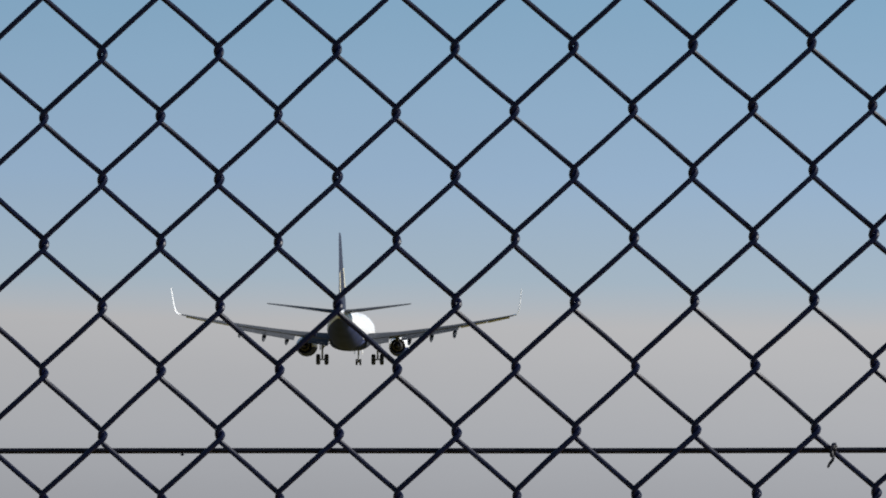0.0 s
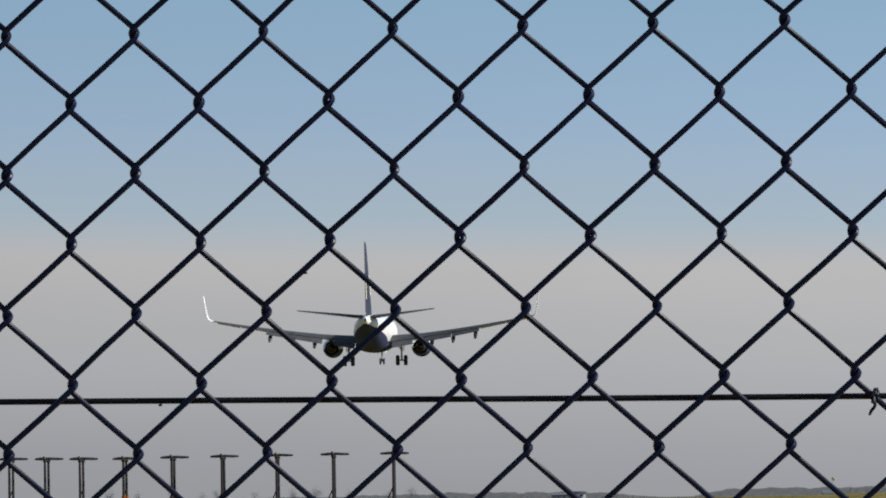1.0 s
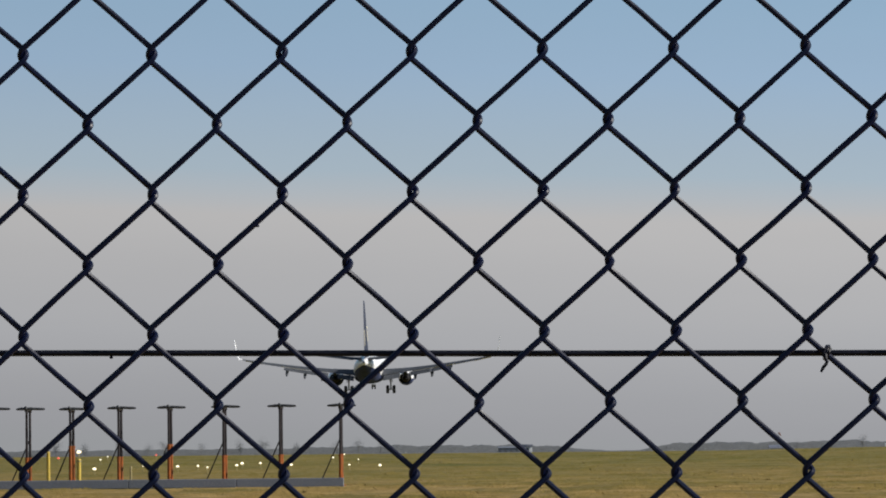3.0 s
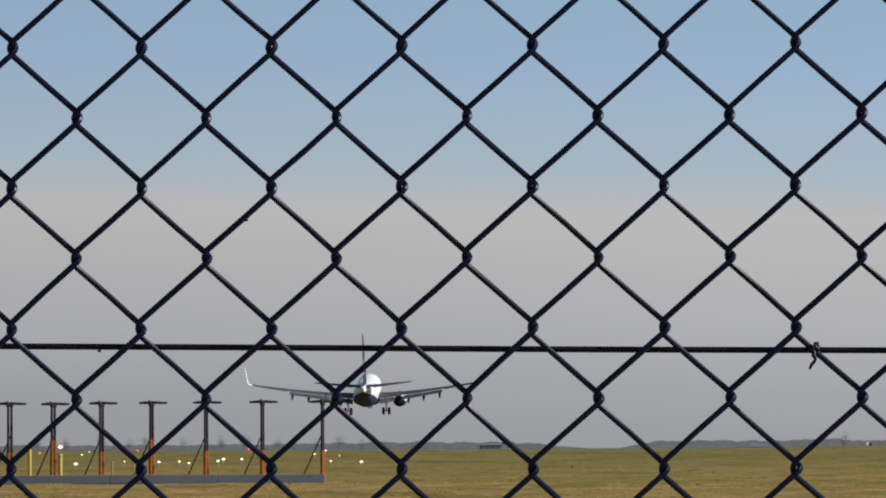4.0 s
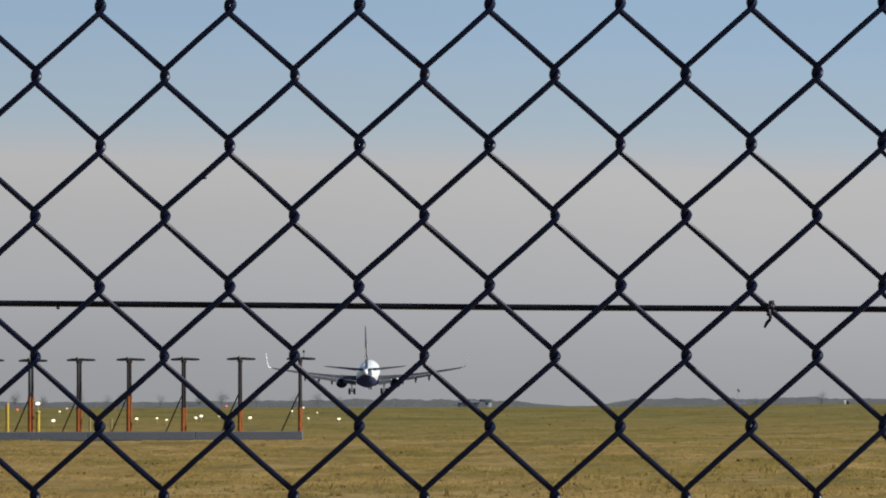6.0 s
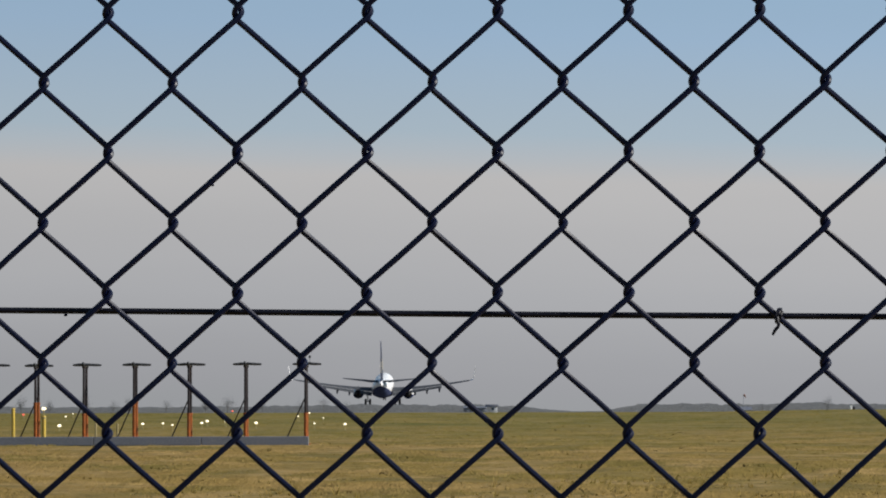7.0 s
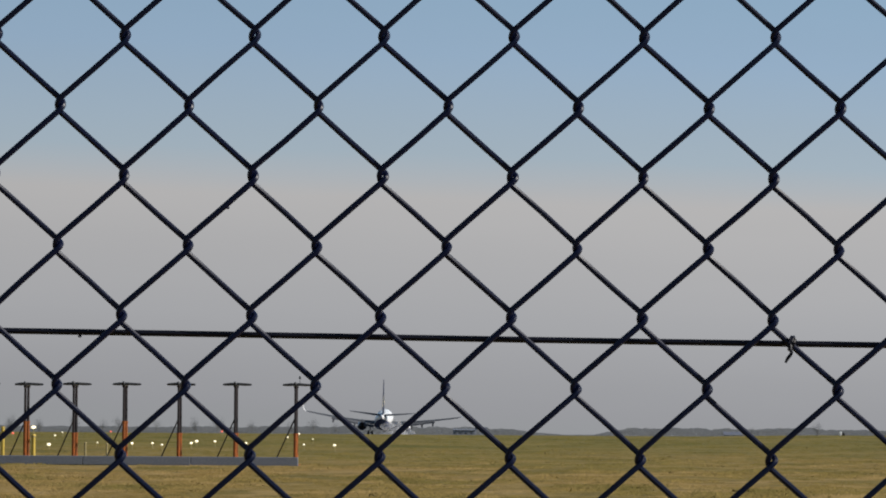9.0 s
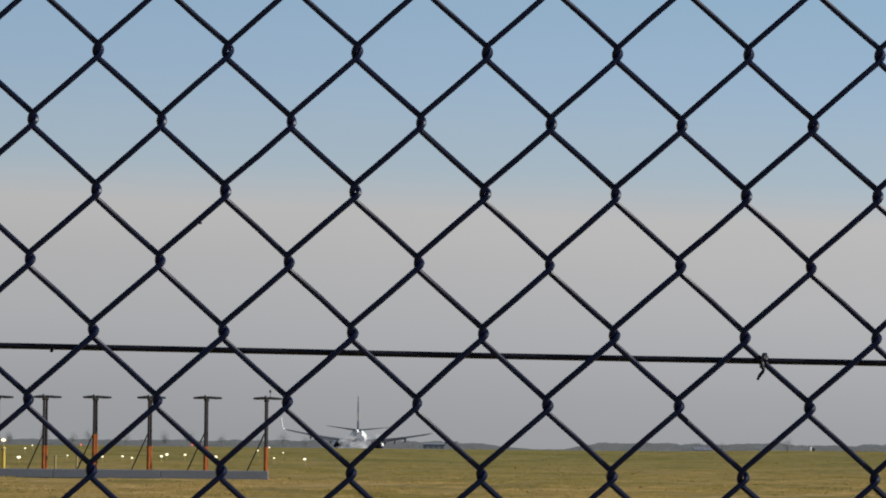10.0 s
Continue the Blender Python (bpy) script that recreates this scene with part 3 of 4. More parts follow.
# ---------- far buildings and woods ----------
def build_far():
    hut = thing("hut", "small pale hut with a dark flat roof beyond the grass", "hut", at=pose(11.1, 1500, 0.0))
    bm = bmesh.new()
    box(bm, (0.5, 0, 0.87), (1.9, 3, 1.74), 0.03)
    part("wall", bm, M_HUT, hut)
    bm = bmesh.new()
    box(bm, (-0.2, 0, 2.1), (3.8, 3.6, 0.75), 0.03)
    part("roof", bm, M_HUTROOF, hut)
    bm = bmesh.new()
    box(bm, (0.1, -1.52, 1.1), (0.7, 0.06, 0.7), 0.01)
    part("window", bm, M_GLASS, hut)
    shed = thing("shed", "long low grey-blue shed far beyond the field", "shed", at=pose(8.3, 1700, 0.0))
    bm = bmesh.new()
    box(bm, (-1.6, 0, 0.75), (7.8, 6, 1.5), 0.03)
    part("wall", bm, M_SHED, shed)
    bm = bmesh.new()
    rings = [[(x, -3.3, 1.5), (x, 0, 1.95), (x, 3.3, 1.5), (x, 3.3, 1.42), (x, -3.3, 1.42)] for x in (-5.6, 2.4)]
    ring_loft(bm, rings)
    part("roof", bm, M_DOOR, shed, smooth=False)
    for k in range(4):
        bm = bmesh.new()
        box(bm, (-4.4 + 1.85 * k, -3.02, 0.65), (1.4, 0.08, 1.2), 0.02)
        part("door", bm, M_DOOR, shed)
    house = thing("house", "far pale house with a dark pitched roof among trees", "house", at=pose(98.5, 1720, -1.7))
    bm = bmesh.new()
    box(bm, (0, 0, 1.1), (5.6, 5, 2.2), 0.03)
    part("wall", bm, M_HUT, house)
    bm = bmesh.new()
    ring_loft(bm, [[(x, -2.8, 2.2), (x, 0, 3.3), (x, 2.8, 2.2), (x, 2.8, 2.1), (x, -2.8, 2.1)] for x in (-3.1, 3.1)])
    part("roof", bm, M_HUTROOF, house, smooth=False)
    bm = bmesh.new()
    box(bm, (1.7, 0, 3.1), (0.5, 0.5, 0.8), 0.02)
    part("chimney", bm, M_HUTROOF, house)
    for k in range(3):
        bm = bmesh.new()
        box(bm, (-1.8 + 1.8 * k, -2.52, 1.3), (0.8, 0.08, 0.9), 0.02)
        part("window", bm, M_SHED, house)
    sock = thing("windsock", "limp dark orange windsock on a thin far pole", "windsock", at=pose(91.9, 1600, 0.0))
    bm = bmesh.new()
    rod(bm, (0, 0, -0.1), (0, 0, 5.5), 0.07, 0.05, 8)
    part("pole", bm, M_SHED, sock)
    bm = bmesh.new()
    tube(bm, [(0.05, 0, 5.4), (0.3, 0, 5.3), (0.55, 0, 4.95), (0.7, 0, 4.5)], [0.34, 0.3, 0.24, 0.16], 10)
    part("sleeve", bm, M_SOCK, sock)
    # a white marker box in the grass
    box_thing = thing("marker_box", "small white equipment box standing in far grass", "box", at=pose(47.3, 600, ground_z(47.3, 600) - 0.02))
    bm = bmesh.new()
    box(bm, (0, 0, 0.26), (0.3, 0.26, 0.46), 0.03)
    part("cabinet", bm, M_WHITE, box_thing)
    bm = bmesh.new()
    box(bm, (0, 0, 0.51), (0.34, 0.3, 0.04), 0.01)
    part("lid", bm, M_WHITE, box_thing)
    bm = bmesh.new()
    box(bm, (0.36, 0.05, 0.2), (0.34, 0.24, 0.36), 0.03)
    part("plinth", bm, M_DARKIN, box_thing, "low dark plinth beside the cabinet")


build_far()


def grow_tree(rnd, height, spread, limbs=14, tufts=130):
    """Trunk and limbs in one bmesh, and a crown of many small twig clumps in another."""
    wood, crown = bmesh.new(), bmesh.new()
    tips = []
    rod(wood, (0, 0, -0.2), (0, 0, height * 0.55), height * 0.022, height * 0.012, 6)
    for k in range(limbs):
        a, z0 = rnd.uniform(0, 6.28), height * rnd.uniform(0.08, 0.5)
        reach = spread * rnd.uniform(0.15, 0.75)
        tip = Vector((math.cos(a) * reach, math.sin(a) * reach, z0 + height * rnd.uniform(0.15, 0.42)))
        rod(wood, (0, 0, z0), tip, height * 0.009, height * 0.003, 4)
        tips.append(tip)
    tips.append(Vector((0, 0, height * 0.92)))
    for tip in tips:
        for _ in range(tufts):
            p = tip + Vector((rnd.gauss(0, 1) * spread * 0.3, rnd.gauss(0, 1) * spread * 0.3, rnd.gauss(0, 1) * height * 0.13))
            if p.z < height * 0.08:
                continue
            s = height * rnd.uniform(0.006, 0.016)
            u = Vector((rnd.gauss(0, 1), rnd.gauss(0, 1), rnd.gauss(0, 1))).normalized()
            v = u.orthogonal().normalized() * s
            w = u.cross(v).normalized() * s * rnd.uniform(0.5, 1.0)
            crown.faces.new([crown.verts.new(q) for q in (p - v - w * 0.4, p + w, p + v - w * 0.3, p - w * 0.9)])
    return wood, crown


def build_trees():
    rnd = random.Random(11)
    # single trees that stand out of the line: azimuth in degrees, distance, height above the ground, crown radius
    spots = [(-4.95, 1750, 5.6, 1.9), (-4.62, 1800, 4.6, 1.8), (-4.22, 1700, 6.0, 1.7), (-3.9, 1850, 4.4, 2.3), (-3.72, 1850, 5.2, 2.4), (-3.3, 1900, 4.2, 2.2),
             (-2.85, 1850, 5.4, 1.8), (-2.6, 1900, 5.8, 2.8), (-2.2, 1950, 4.4, 1.8), (-1.75, 2000, 5.0, 2.6), (-1.5, 2000, 5.4, 2.8), (-1.25, 2050, 4.4, 2.4), (3.5, 2050, 3.6, 1.6), (4.25, 2000, 5.4, 2.2)]
    for az, y, h, r in spots:
        y, h, r = y * 0.82, h * 0.84, r * 0.82
        x = math.tan(radians(az)) * y
        tree = thing("tree", "bare winter tree on the far edge of the field, greyed by painted haze", "tree", "far single trees", at=pose(x, y, ground_z(x, y)))
        wood, crown = grow_tree(rnd, h, r)
        part("trunk", wood, M_HAZED_BARK, tree)
        part("crown", crown, M_HAZED_TWIGS, tree, "bare twigs with haze in their grey", smooth=False)
    # the far woods: heights by azimuth, one mesh of many small clumps
    heights = [(-6.2, 2.0), (-4.8, 2.2), (-3.6, 2.0), (-2.4, 2.5), (-1.4, 3.0), (-0.6, 3.5), (-0.1, 3.4), (0.35, 2.7), (0.75, 2.2), (1.0, 0.6), (1.35, -0.6), (1.7, -0.6), (1.9, 1.6),
               (2.15, 3.2), (2.6, 3.6), (3.0, 3.3), (3.3, 3.1), (3.7, 3.3), (4.0, 4.0), (4.3, 3.5), (4.8, 2.9), (5.2, 3.7), (5.6, 3.6), (6.4, 3.4)]
    az_k, h_k = [a for a, _ in heights], [h for _, h in heights]
    n = 120000
    rng = np.random.default_rng(5)
    az = rng.uniform(-6.2, 6.4, n)
    top = np.interp(az, az_k, h_k)
    lump = np.array([0.95 + 0.28 * noise.noise((a * 4.0, 0.3, 1.7)) + 0.16 * noise.noise((a * 17.0, 2.3, 0.7)) for a in az])
    z = -2.0 + (top * lump * 0.9 + 2.0) * np.sqrt(rng.uniform(0, 1, n))
    y = rng.uniform(2250, 2420, n)
    x = np.tan(np.radians(az)) * y
    size = rng.uniform(0.12, 0.36, n)
    p = np.stack([x, y, z], 1)
    # clumps turned outwards to the open field, a little unevenly
    out = np.array([0.35, -0.85, 0.35]) + 0.16 * rng.normal(size=(n, 3))
    u = np.cross(out, rng.normal(size=(n, 3)))
    v = np.cross(u, out)
    u *= (size / np.linalg.norm(u, axis=1))[:, None]
    v *= (size * 0.8 / np.linalg.norm(v, axis=1))[:, None]
    verts = np.stack([p - u, p + v, p + u, p - v], 1).reshape(-1, 3)
    me = bpy.data.meshes.new("far_woods")
    me.from_pydata(verts.tolist(), [], np.arange(4 * n).reshape(-1, 4).tolist())
    # the woods take their haze from this grey-blue base colour
    me.materials.append(M_HAZED_TWIGS)
    tagged(new("far_woods", me), "line of bare woods on the horizon, haze painted into its grey-blue", "woods", kind="stuff")


build_trees()


# ---------- the airliner ----------
def aerofoil(x, lead, chord, z, thick, droop=0.0, n=10):
    """A closed section in the plane of x: lead is the leading edge's y, the chord runs backwards."""
    top, low = [], []
    for k in range(n + 1):
        s = 0.5 - 0.5 * math.cos(math.pi * k / n)
        t = 5 * thick * (0.2969 * math.sqrt(s) - 0.126 * s - 0.3516 * s * s + 0.2843 * s ** 3 - 0.1036 * s ** 4) * chord
        c = 0.06 * thick * math.sin(math.pi * s) * chord * 4 - droop * s * chord
        top.append((x, lead - s * chord, z + c + t))
        low.append((x, lead - s * chord, z + c - t * 0.85))
    return top + low[-2:0:-1]


def build_airliner():
    jet = thing("airliner", "white and navy twin-engine airliner landing with flaps and wheels down", "airplane")
    # fuselage: y, centre z, half width, half height
    ribs = [(19.6, 2.75, 0.05, 0.05), (19.3, 2.78, 0.45, 0.42), (18.6, 2.86, 0.88, 0.85), (17.4, 3.0, 1.32, 1.35), (15.8, 3.16, 1.68, 1.75), (13.8, 3.27, 1.85, 1.96), (11, 3.3, 1.88, 2.01),
            (5, 3.3, 1.88, 2.01), (-2, 3.3, 1.88, 2.01), (-6.5, 3.32, 1.88, 1.99), (-9, 3.42, 1.83, 1.88), (-11.5, 3.64, 1.66, 1.66), (-13.8, 3.92, 1.4, 1.37), (-15.8, 4.2, 1.08, 1.06),
            (-17.4, 4.42, 0.74, 0.76), (-18.8, 4.6, 0.42, 0.48), (-19.6, 4.7, 0.24, 0.28), (-19.9, 4.72, 0.14, 0.16)]
    n = 40
    bm = bmesh.new()
    rings = [[(w * math.cos(2 * math.pi * k / n), y, z + h * math.sin(2 * math.pi * k / n)) for k in range(n)] for y, z, w, h in ribs]
    ring_loft(bm, rings)
    # the paint's edge: level along the cabin, then rising towards the tail
    for spot, normal in (((0, 0, 2.4), (0, 0, 1)), ((0, -6.0, 2.4), (0, 0.145, 1))):
        bmesh.ops.bisect_plane(bm, geom=bm.verts[:] + bm.edges[:] + bm.faces[:], plane_co=spot, plane_no=normal)
    for f in bm.faces:
        c = f.calc_center_median()
        f.material_index = 1 if c.z < 2.4 + max(0.0, -6.0 - c.y) * 0.145 else 0
    fuselage = part("fuselage", bm, [M_WHITE, M_NAVY], jet, "white top, navy belly")
    bm = bmesh.new()
    rings = [[(w * math.cos(2 * math.pi * k / 24), y, 2.05 + h * math.sin(2 * math.pi * k / 24)) for k in range(24)]
             for y, w, h in ((5.6, 0.3, 0.15), (4.6, 1.5, 0.6), (2.5, 2.0, 0.85), (-1.0, 2.05, 0.9), (-3.0, 1.7, 0.75), (-4.6, 0.9, 0.4), (-5.2, 0.3, 0.15))]
    ring_loft(bm, rings)
    part("belly_fairing", bm, M_NAVY, jet)
    bm = bmesh.new()
    turned(bm, [(-19.85, 0.1), (-20.0, 0.13), (-20.05, 0.1), (-19.95, 0.05)], (0, 4.73), 14)
    part("exhaust_outlet", bm, M_HOT, fuselage)

    def slab(sections):
        b = bmesh.new()
        ring_loft(b, sections)
        return b

    # fin: sections run upwards, thickness lies along x
    def fin_section(z, lead, chord, thick):
        return [(p[2] , p[1], z) for p in aerofoil(0, lead, chord, 0, thick)]
    fin = part("fin", slab([fin_section(4.9, -10.9, 7.4, 0.07), fin_section(6.1, -12.3, 5.85, 0.09), fin_section(9.3, -15.0, 4.05, 0.09), fin_section(12.5, -17.45, 2.3, 0.085), fin_section(12.85, -17.8, 1.9, 0.05)]),
               [M_FIN], jet, "grey-navy fin")
    part("dorsal_fin", slab([fin_section(5.0, -7.6, 5.0, 0.03), fin_section(5.75, -10.2, 3.2, 0.04), fin_section(6.4, -12.0, 1.6, 0.06)]), M_WHITE, fin)
    part("rudder", slab([fin_section(5.5, -17.65, 1.75, 0.1), fin_section(9.3, -18.3, 1.15, 0.1), fin_section(12.4, -19.3, 0.62, 0.09)]), M_FIN, fin)
    part("emblem", slab([fin_section(7.3, -13.6, 2.9, 0.175), fin_section(9.4, -15.25, 2.2, 0.18)]), M_YELLOW, fin, "plain cream-yellow patch")
    part("emblem", slab([fin_section(6.9, -17.87, 1.46, 0.118), fin_section(9.0, -18.2, 1.15, 0.118)]), M_YELLOW, fin, "plain cream-yellow patch")
    for s in (-1, 1):
        b = slab([aerofoil(s * 0.5, -14.4, 4.1, 4.95, 0.1), aerofoil(s * 1.3, -14.9, 3.65, 5.03, 0.1), aerofoil(s * 7.0, -18.15, 1.35, 5.75, 0.09), aerofoil(s * 7.2, -18.4, 1.0, 5.77, 0.06)])
        stab = part("tailplane", b, M_WING, jet)
        part("elevator", slab([aerofoil(s * 1.5, -18.3, 0.95, 5.04, 0.12, 0.06), aerofoil(s * 6.8, -19.2, 0.5, 5.71, 0.1, 0.06)]), M_WING, stab)

    # wings
    def wing_at(x):
        """Leading edge, chord and height of the wing at |x|."""
        lead = 5.0 - 0.62 * x if x < 5 else 1.9 - (x - 5) * 0.545
        trail = -2.9 if x < 5.2 else -2.9 - (x - 5.2) * 0.27
        return lead, lead - trail, 2.15 + 0.112 * x + 0.0026 * x * x
    for s in (-1, 1):
        secs = []
        for x, th in ((1.2, 0.14), (3, 0.135), (5.2, 0.125), (8, 0.115), (11, 0.11), (14, 0.105), (16.6, 0.1), (17.0, 0.095)):
            lead, chord, z = wing_at(x)
            secs.append(aerofoil(s * x, lead, chord, z, th))
        wing = part("wing", slab(secs), M_WING, jet, "grey wing")
        # slats drooped along the leading edge
        for a, c in ((5.9, 8.6), (8.7, 11.4), (11.5, 14.2), (14.3, 16.6)):
            la, ca, za = wing_at(a)
            lc, cc, zc = wing_at(c)
            part("slat", slab([aerofoil(s * a, la + 0.32, 0.75, za - 0.2, 0.2, -0.25), aerofoil(s * c, lc + 0.28, 0.55, zc - 0.16, 0.2, -0.25)]), M_ALU, wing, "bare metal slat")
        # flaps, let down behind and below the trailing edge
        for a, c, depth in ((2.0, 4.2, 1.3), (5.5, 8.4, 1.05), (8.45, 11.4, 0.85)):
            la, ca, za = wing_at(a)
            lc, cc, zc = wing_at(c)
            part("flap", slab([aerofoil(s * a, la - ca + 0.15, depth, za - 0.12, 0.13, 0.24), aerofoil(s * c, lc - cc + 0.15, depth * 0.86, zc - 0.1, 0.13, 0.24)]), M_WING, wing)
            part("aft_flap", slab([aerofoil(s * a, la - ca + 0.15 - depth, depth * 0.42, za - 0.12 - 0.25 * depth, 0.12, 0.5), aerofoil(s * c, lc - cc + 0.15 - depth * 0.86, depth * 0.36, zc - 0.1 - 0.25 * depth * 0.86, 0.12, 0.5)]), M_WING, wing)
        la, ca, za = wing_at(11.8)
        lc, cc, zc = wing_at(15.4)
        part("aileron", slab([aerofoil(s * 11.8, la - ca + 0.1, 0.6, za - 0.02, 0.12, 0.1), aerofoil(s * 15.4, lc - cc + 0.1, 0.45, zc - 0.02, 0.12, 0.1)]), M_WING, wing)
        for x in (6.3, 8.6, 11.0):
            lead, chord, z = wing_at(x)
            b = bmesh.new()
            y0 = lead - chord
            tube(b, [(s * x, y0 + 1.9, z - 0.25), (s * x, y0 + 0.9, z - 0.45), (s * x, y0 - 0.3, z - 0.72), (s * x, y0 - 1.2, z - 1.05), (s * x, y0 - 1.7, z - 1.22)], [0.05, 0.2, 0.22, 0.15, 0.03], 10)
            part("flap_fairing", b, M_WING, wing)
        # winglet, curving up from the tip
        lead, chord, z = wing_at(17.0)
        b = bmesh.new()
        rings = []
        for k, (dx, dz, dl, ch) in enumerate(((0, 0, 0, chord), (0.35, 0.1, -0.3, chord - 0.15), (0.55, 0.4, -0.7, chord - 0.4), (0.68, 0.95, -1.2, chord - 0.75), (0.9, 2.75, -2.3, 0.6))):
            tip = min(1.0, k / 2.5)
            sec = aerofoil(0, lead + dl, ch, 0, 0.13)
            rings.append([(s * (17.0 + dx) - s * p[2] * tip, p[1], z + dz + p[2] * (1 - tip)) for p in sec])
        ring_loft(b, rings)
        part("winglet", b, M_WHITE, wing, "white upturned winglet")
        # engine
        ex, ez = s * 4.83, 1.72
        b = bmesh.new()
        turned(b, [(6.9, 0.86), (7.05, 0.93), (6.95, 1.0), (6.4, 1.07), (5.3, 1.1), (4.0, 1.04), (2.9, 0.9), (2.35, 0.79), (2.36, 0.74), (3.4, 0.78)], (ex, ez))
        bmesh.ops.bisect_plane(b, geom=b.verts[:] + b.edges[:] + b.faces[:], plane_co=(0, 0, ez - 0.1), plane_no=(0, 0, 1))
        for f in b.faces:
            f.material_index = 1 if f.calc_center_median().z < ez - 0.1 else 0
        engine = part("engine", b, [M_WHITE, M_NAVY], jet, "white engine nacelle, navy underneath")
        b = bmesh.new()
        turned(b, [(7.0, 0.88), (7.08, 0.94), (6.9, 1.025), (6.75, 1.045)], (ex, ez))
        part("intake_lip", b, M_ALU, engine, "polished intake lip")
        b = bmesh.new()
        turned(b, [(3.3, 0.77), (3.25, 0.6), (3.3, 0.2)], (ex, ez))
        part("fan_duct", b, M_DARKIN, engine)
        b = bmesh.new()
        turned(b, [(3.4, 0.62), (2.4, 0.56), (1.55, 0.42), (1.5, 0.38), (2.2, 0.36)], (ex, ez))
        part("core_cowl", b, M_HOT, engine, "heat-stained core cowl")
        b = bmesh.new()
        turned(b, [(2.3, 0.3), (1.5, 0.24), (0.9, 0.06), (0.86, 0.01)], (ex, ez))
        part("exhaust_cone", b, M_HOT, engine)
        b = slab([[(ex + dx, y, z) for dx, y, z in ((-0.14, 5.6, 2.75), (0.14, 5.6, 2.75), (0.18, 1.2, 2.2), (-0.18, 1.2, 2.2))], [(ex + dx, y, z) for dx, y, z in ((-0.14, 4.4, 3.1), (0.14, 4.4, 3.1), (0.16, 0.4, 2.75), (-0.16, 0.4, 2.75))]])
        part("pylon", b, M_WING, engine)

    def wheel(x, y, r, w, parent):
        b = bmesh.new()
        m = 24
        prof = [(-w / 2, r * 0.5), (-w / 2, r * 0.86), (-w * 0.36, r * 0.97), (0, r), (w * 0.36, r * 0.97), (w / 2, r * 0.86), (w / 2, r * 0.5)]
        ring_loft(b, [[(x + dx, y + q * math.cos(2 * math.pi * k / m), r - 0.25 + q * math.sin(2 * math.pi * k / m)) for k in range(m)] for dx, q in prof])
        hub = [(-w * 0.52, r * 0.2), (-w * 0.45, r * 0.5), (w * 0.45, r * 0.5), (w * 0.52, r * 0.2)]
        faces = ring_loft(b, [[(x + dx, y + q * math.cos(2 * math.pi * k / m), r - 0.25 + q * math.sin(2 * math.pi * k / m)) for k in range(m)] for dx, q in hub], mat=1)
        part("wheel", b, [M_TYRE, M_STRUT], parent, "black tyre on a grey rim")

    for s in (-1, 1):
        b = bmesh.new()
        rod(b, (s * 2.86, 0, 0.3), (s * 2.86, 0, 1.5), 0.1, 0.1, 12)
        rod(b, (s * 2.86, 0, 1.4), (s * 2.75, 0.1, 2.6), 0.14, 0.15, 12)
        rod(b, (s * 2.3, 0, 0.31), (s * 3.42, 0, 0.31), 0.08, 0.08, 10)
        rod(b, (s * 2.86, -0.05, 1.5), (s * 1.7, -0.05, 2.3), 0.05, 0.05, 8)
        rod(b, (s * 2.86, -0.2, 0.75), (s * 2.86, -0.32, 1.1), 0.05, 0.04, 8)
        rod(b, (s * 2.86, -0.32, 1.1), (s * 2.86, -0.1, 1.5), 0.04, 0.05, 8)
        gear = part("main_gear", b, M_STRUT, jet)
        wheel(s * 2.43, 0, 0.56, 0.4, gear)
        wheel(s * 3.29, 0, 0.56, 0.4, gear)
        b = bmesh.new()
        box(b, (s * 3.1, 0.05, 1.75), (0.05, 0.75, 0.95), 0.02)
        part("gear_door", b, M_WING, gear)
    b = bmesh.new()
    rod(b, (0, 15.6, 0.1), (0, 15.6, 1.6), 0.08, 0.1, 12)
    rod(b, (0, 15.6, 1.2), (0, 14.4, 1.75), 0.04, 0.04, 8)
    rod(b, (-0.26, 15.6, 0.1), (0.26, 15.6, 0.1), 0.05, 0.05, 10)
    gear = part("nose_gear", b, M_STRUT, jet)
    wheel(-0.2, 15.6, 0.35, 0.2, gear)
    wheel(0.2, 15.6, 0.35, 0.2, gear)
    for s in (-1, 1):
        b = bmesh.new()
        box(b, (s * 0.42, 15.7, 1.2), (0.04, 1.5, 0.5), 0.01)
        part("gear_door", b, M_WHITE, gear)
    return jet


airliner = build_airliner()


def build_smoke(name, label, seed, count, wide):
    """Thin tyre smoke: many overlapping pale puffs that hang over the runway."""
    rnd = random.Random(seed)
    smoke = thing(name, label, "smoke")
    for _ in range(count):
        bm = bmesh.new()
        r = rnd.uniform(0.5, 1.2)
        bmesh.ops.create_icosphere(bm, subdivisions=3, radius=r)
        off = rnd.uniform(0, 50)
        for v in bm.verts:
            v.co *= 1 + 0.3 * noise.noise(v.co * 1.3 / r + Vector((off, 0, 0)))
        up = rnd.uniform(0.3, 1.0) ** 1.5
        bmesh.ops.transform(bm, matrix=Matrix.Translation((rnd.gauss(0, wide), rnd.uniform(-6, 6), 0.4 + 3.3 * up * rnd.random())) @ Matrix.Diagonal((1.5, 1.6, 0.8, 1)), verts=bm.verts)
        part("puff", bm, M_SMOKE, smoke)
    return smoke


smoke_right = build_smoke("tyre_smoke", "thin pale tyre smoke over the runway", 3, 16, 1.5)
smoke_left = build_smoke("tyre_smoke", "thin pale tyre smoke over the runway", 8, 24, 2.2)


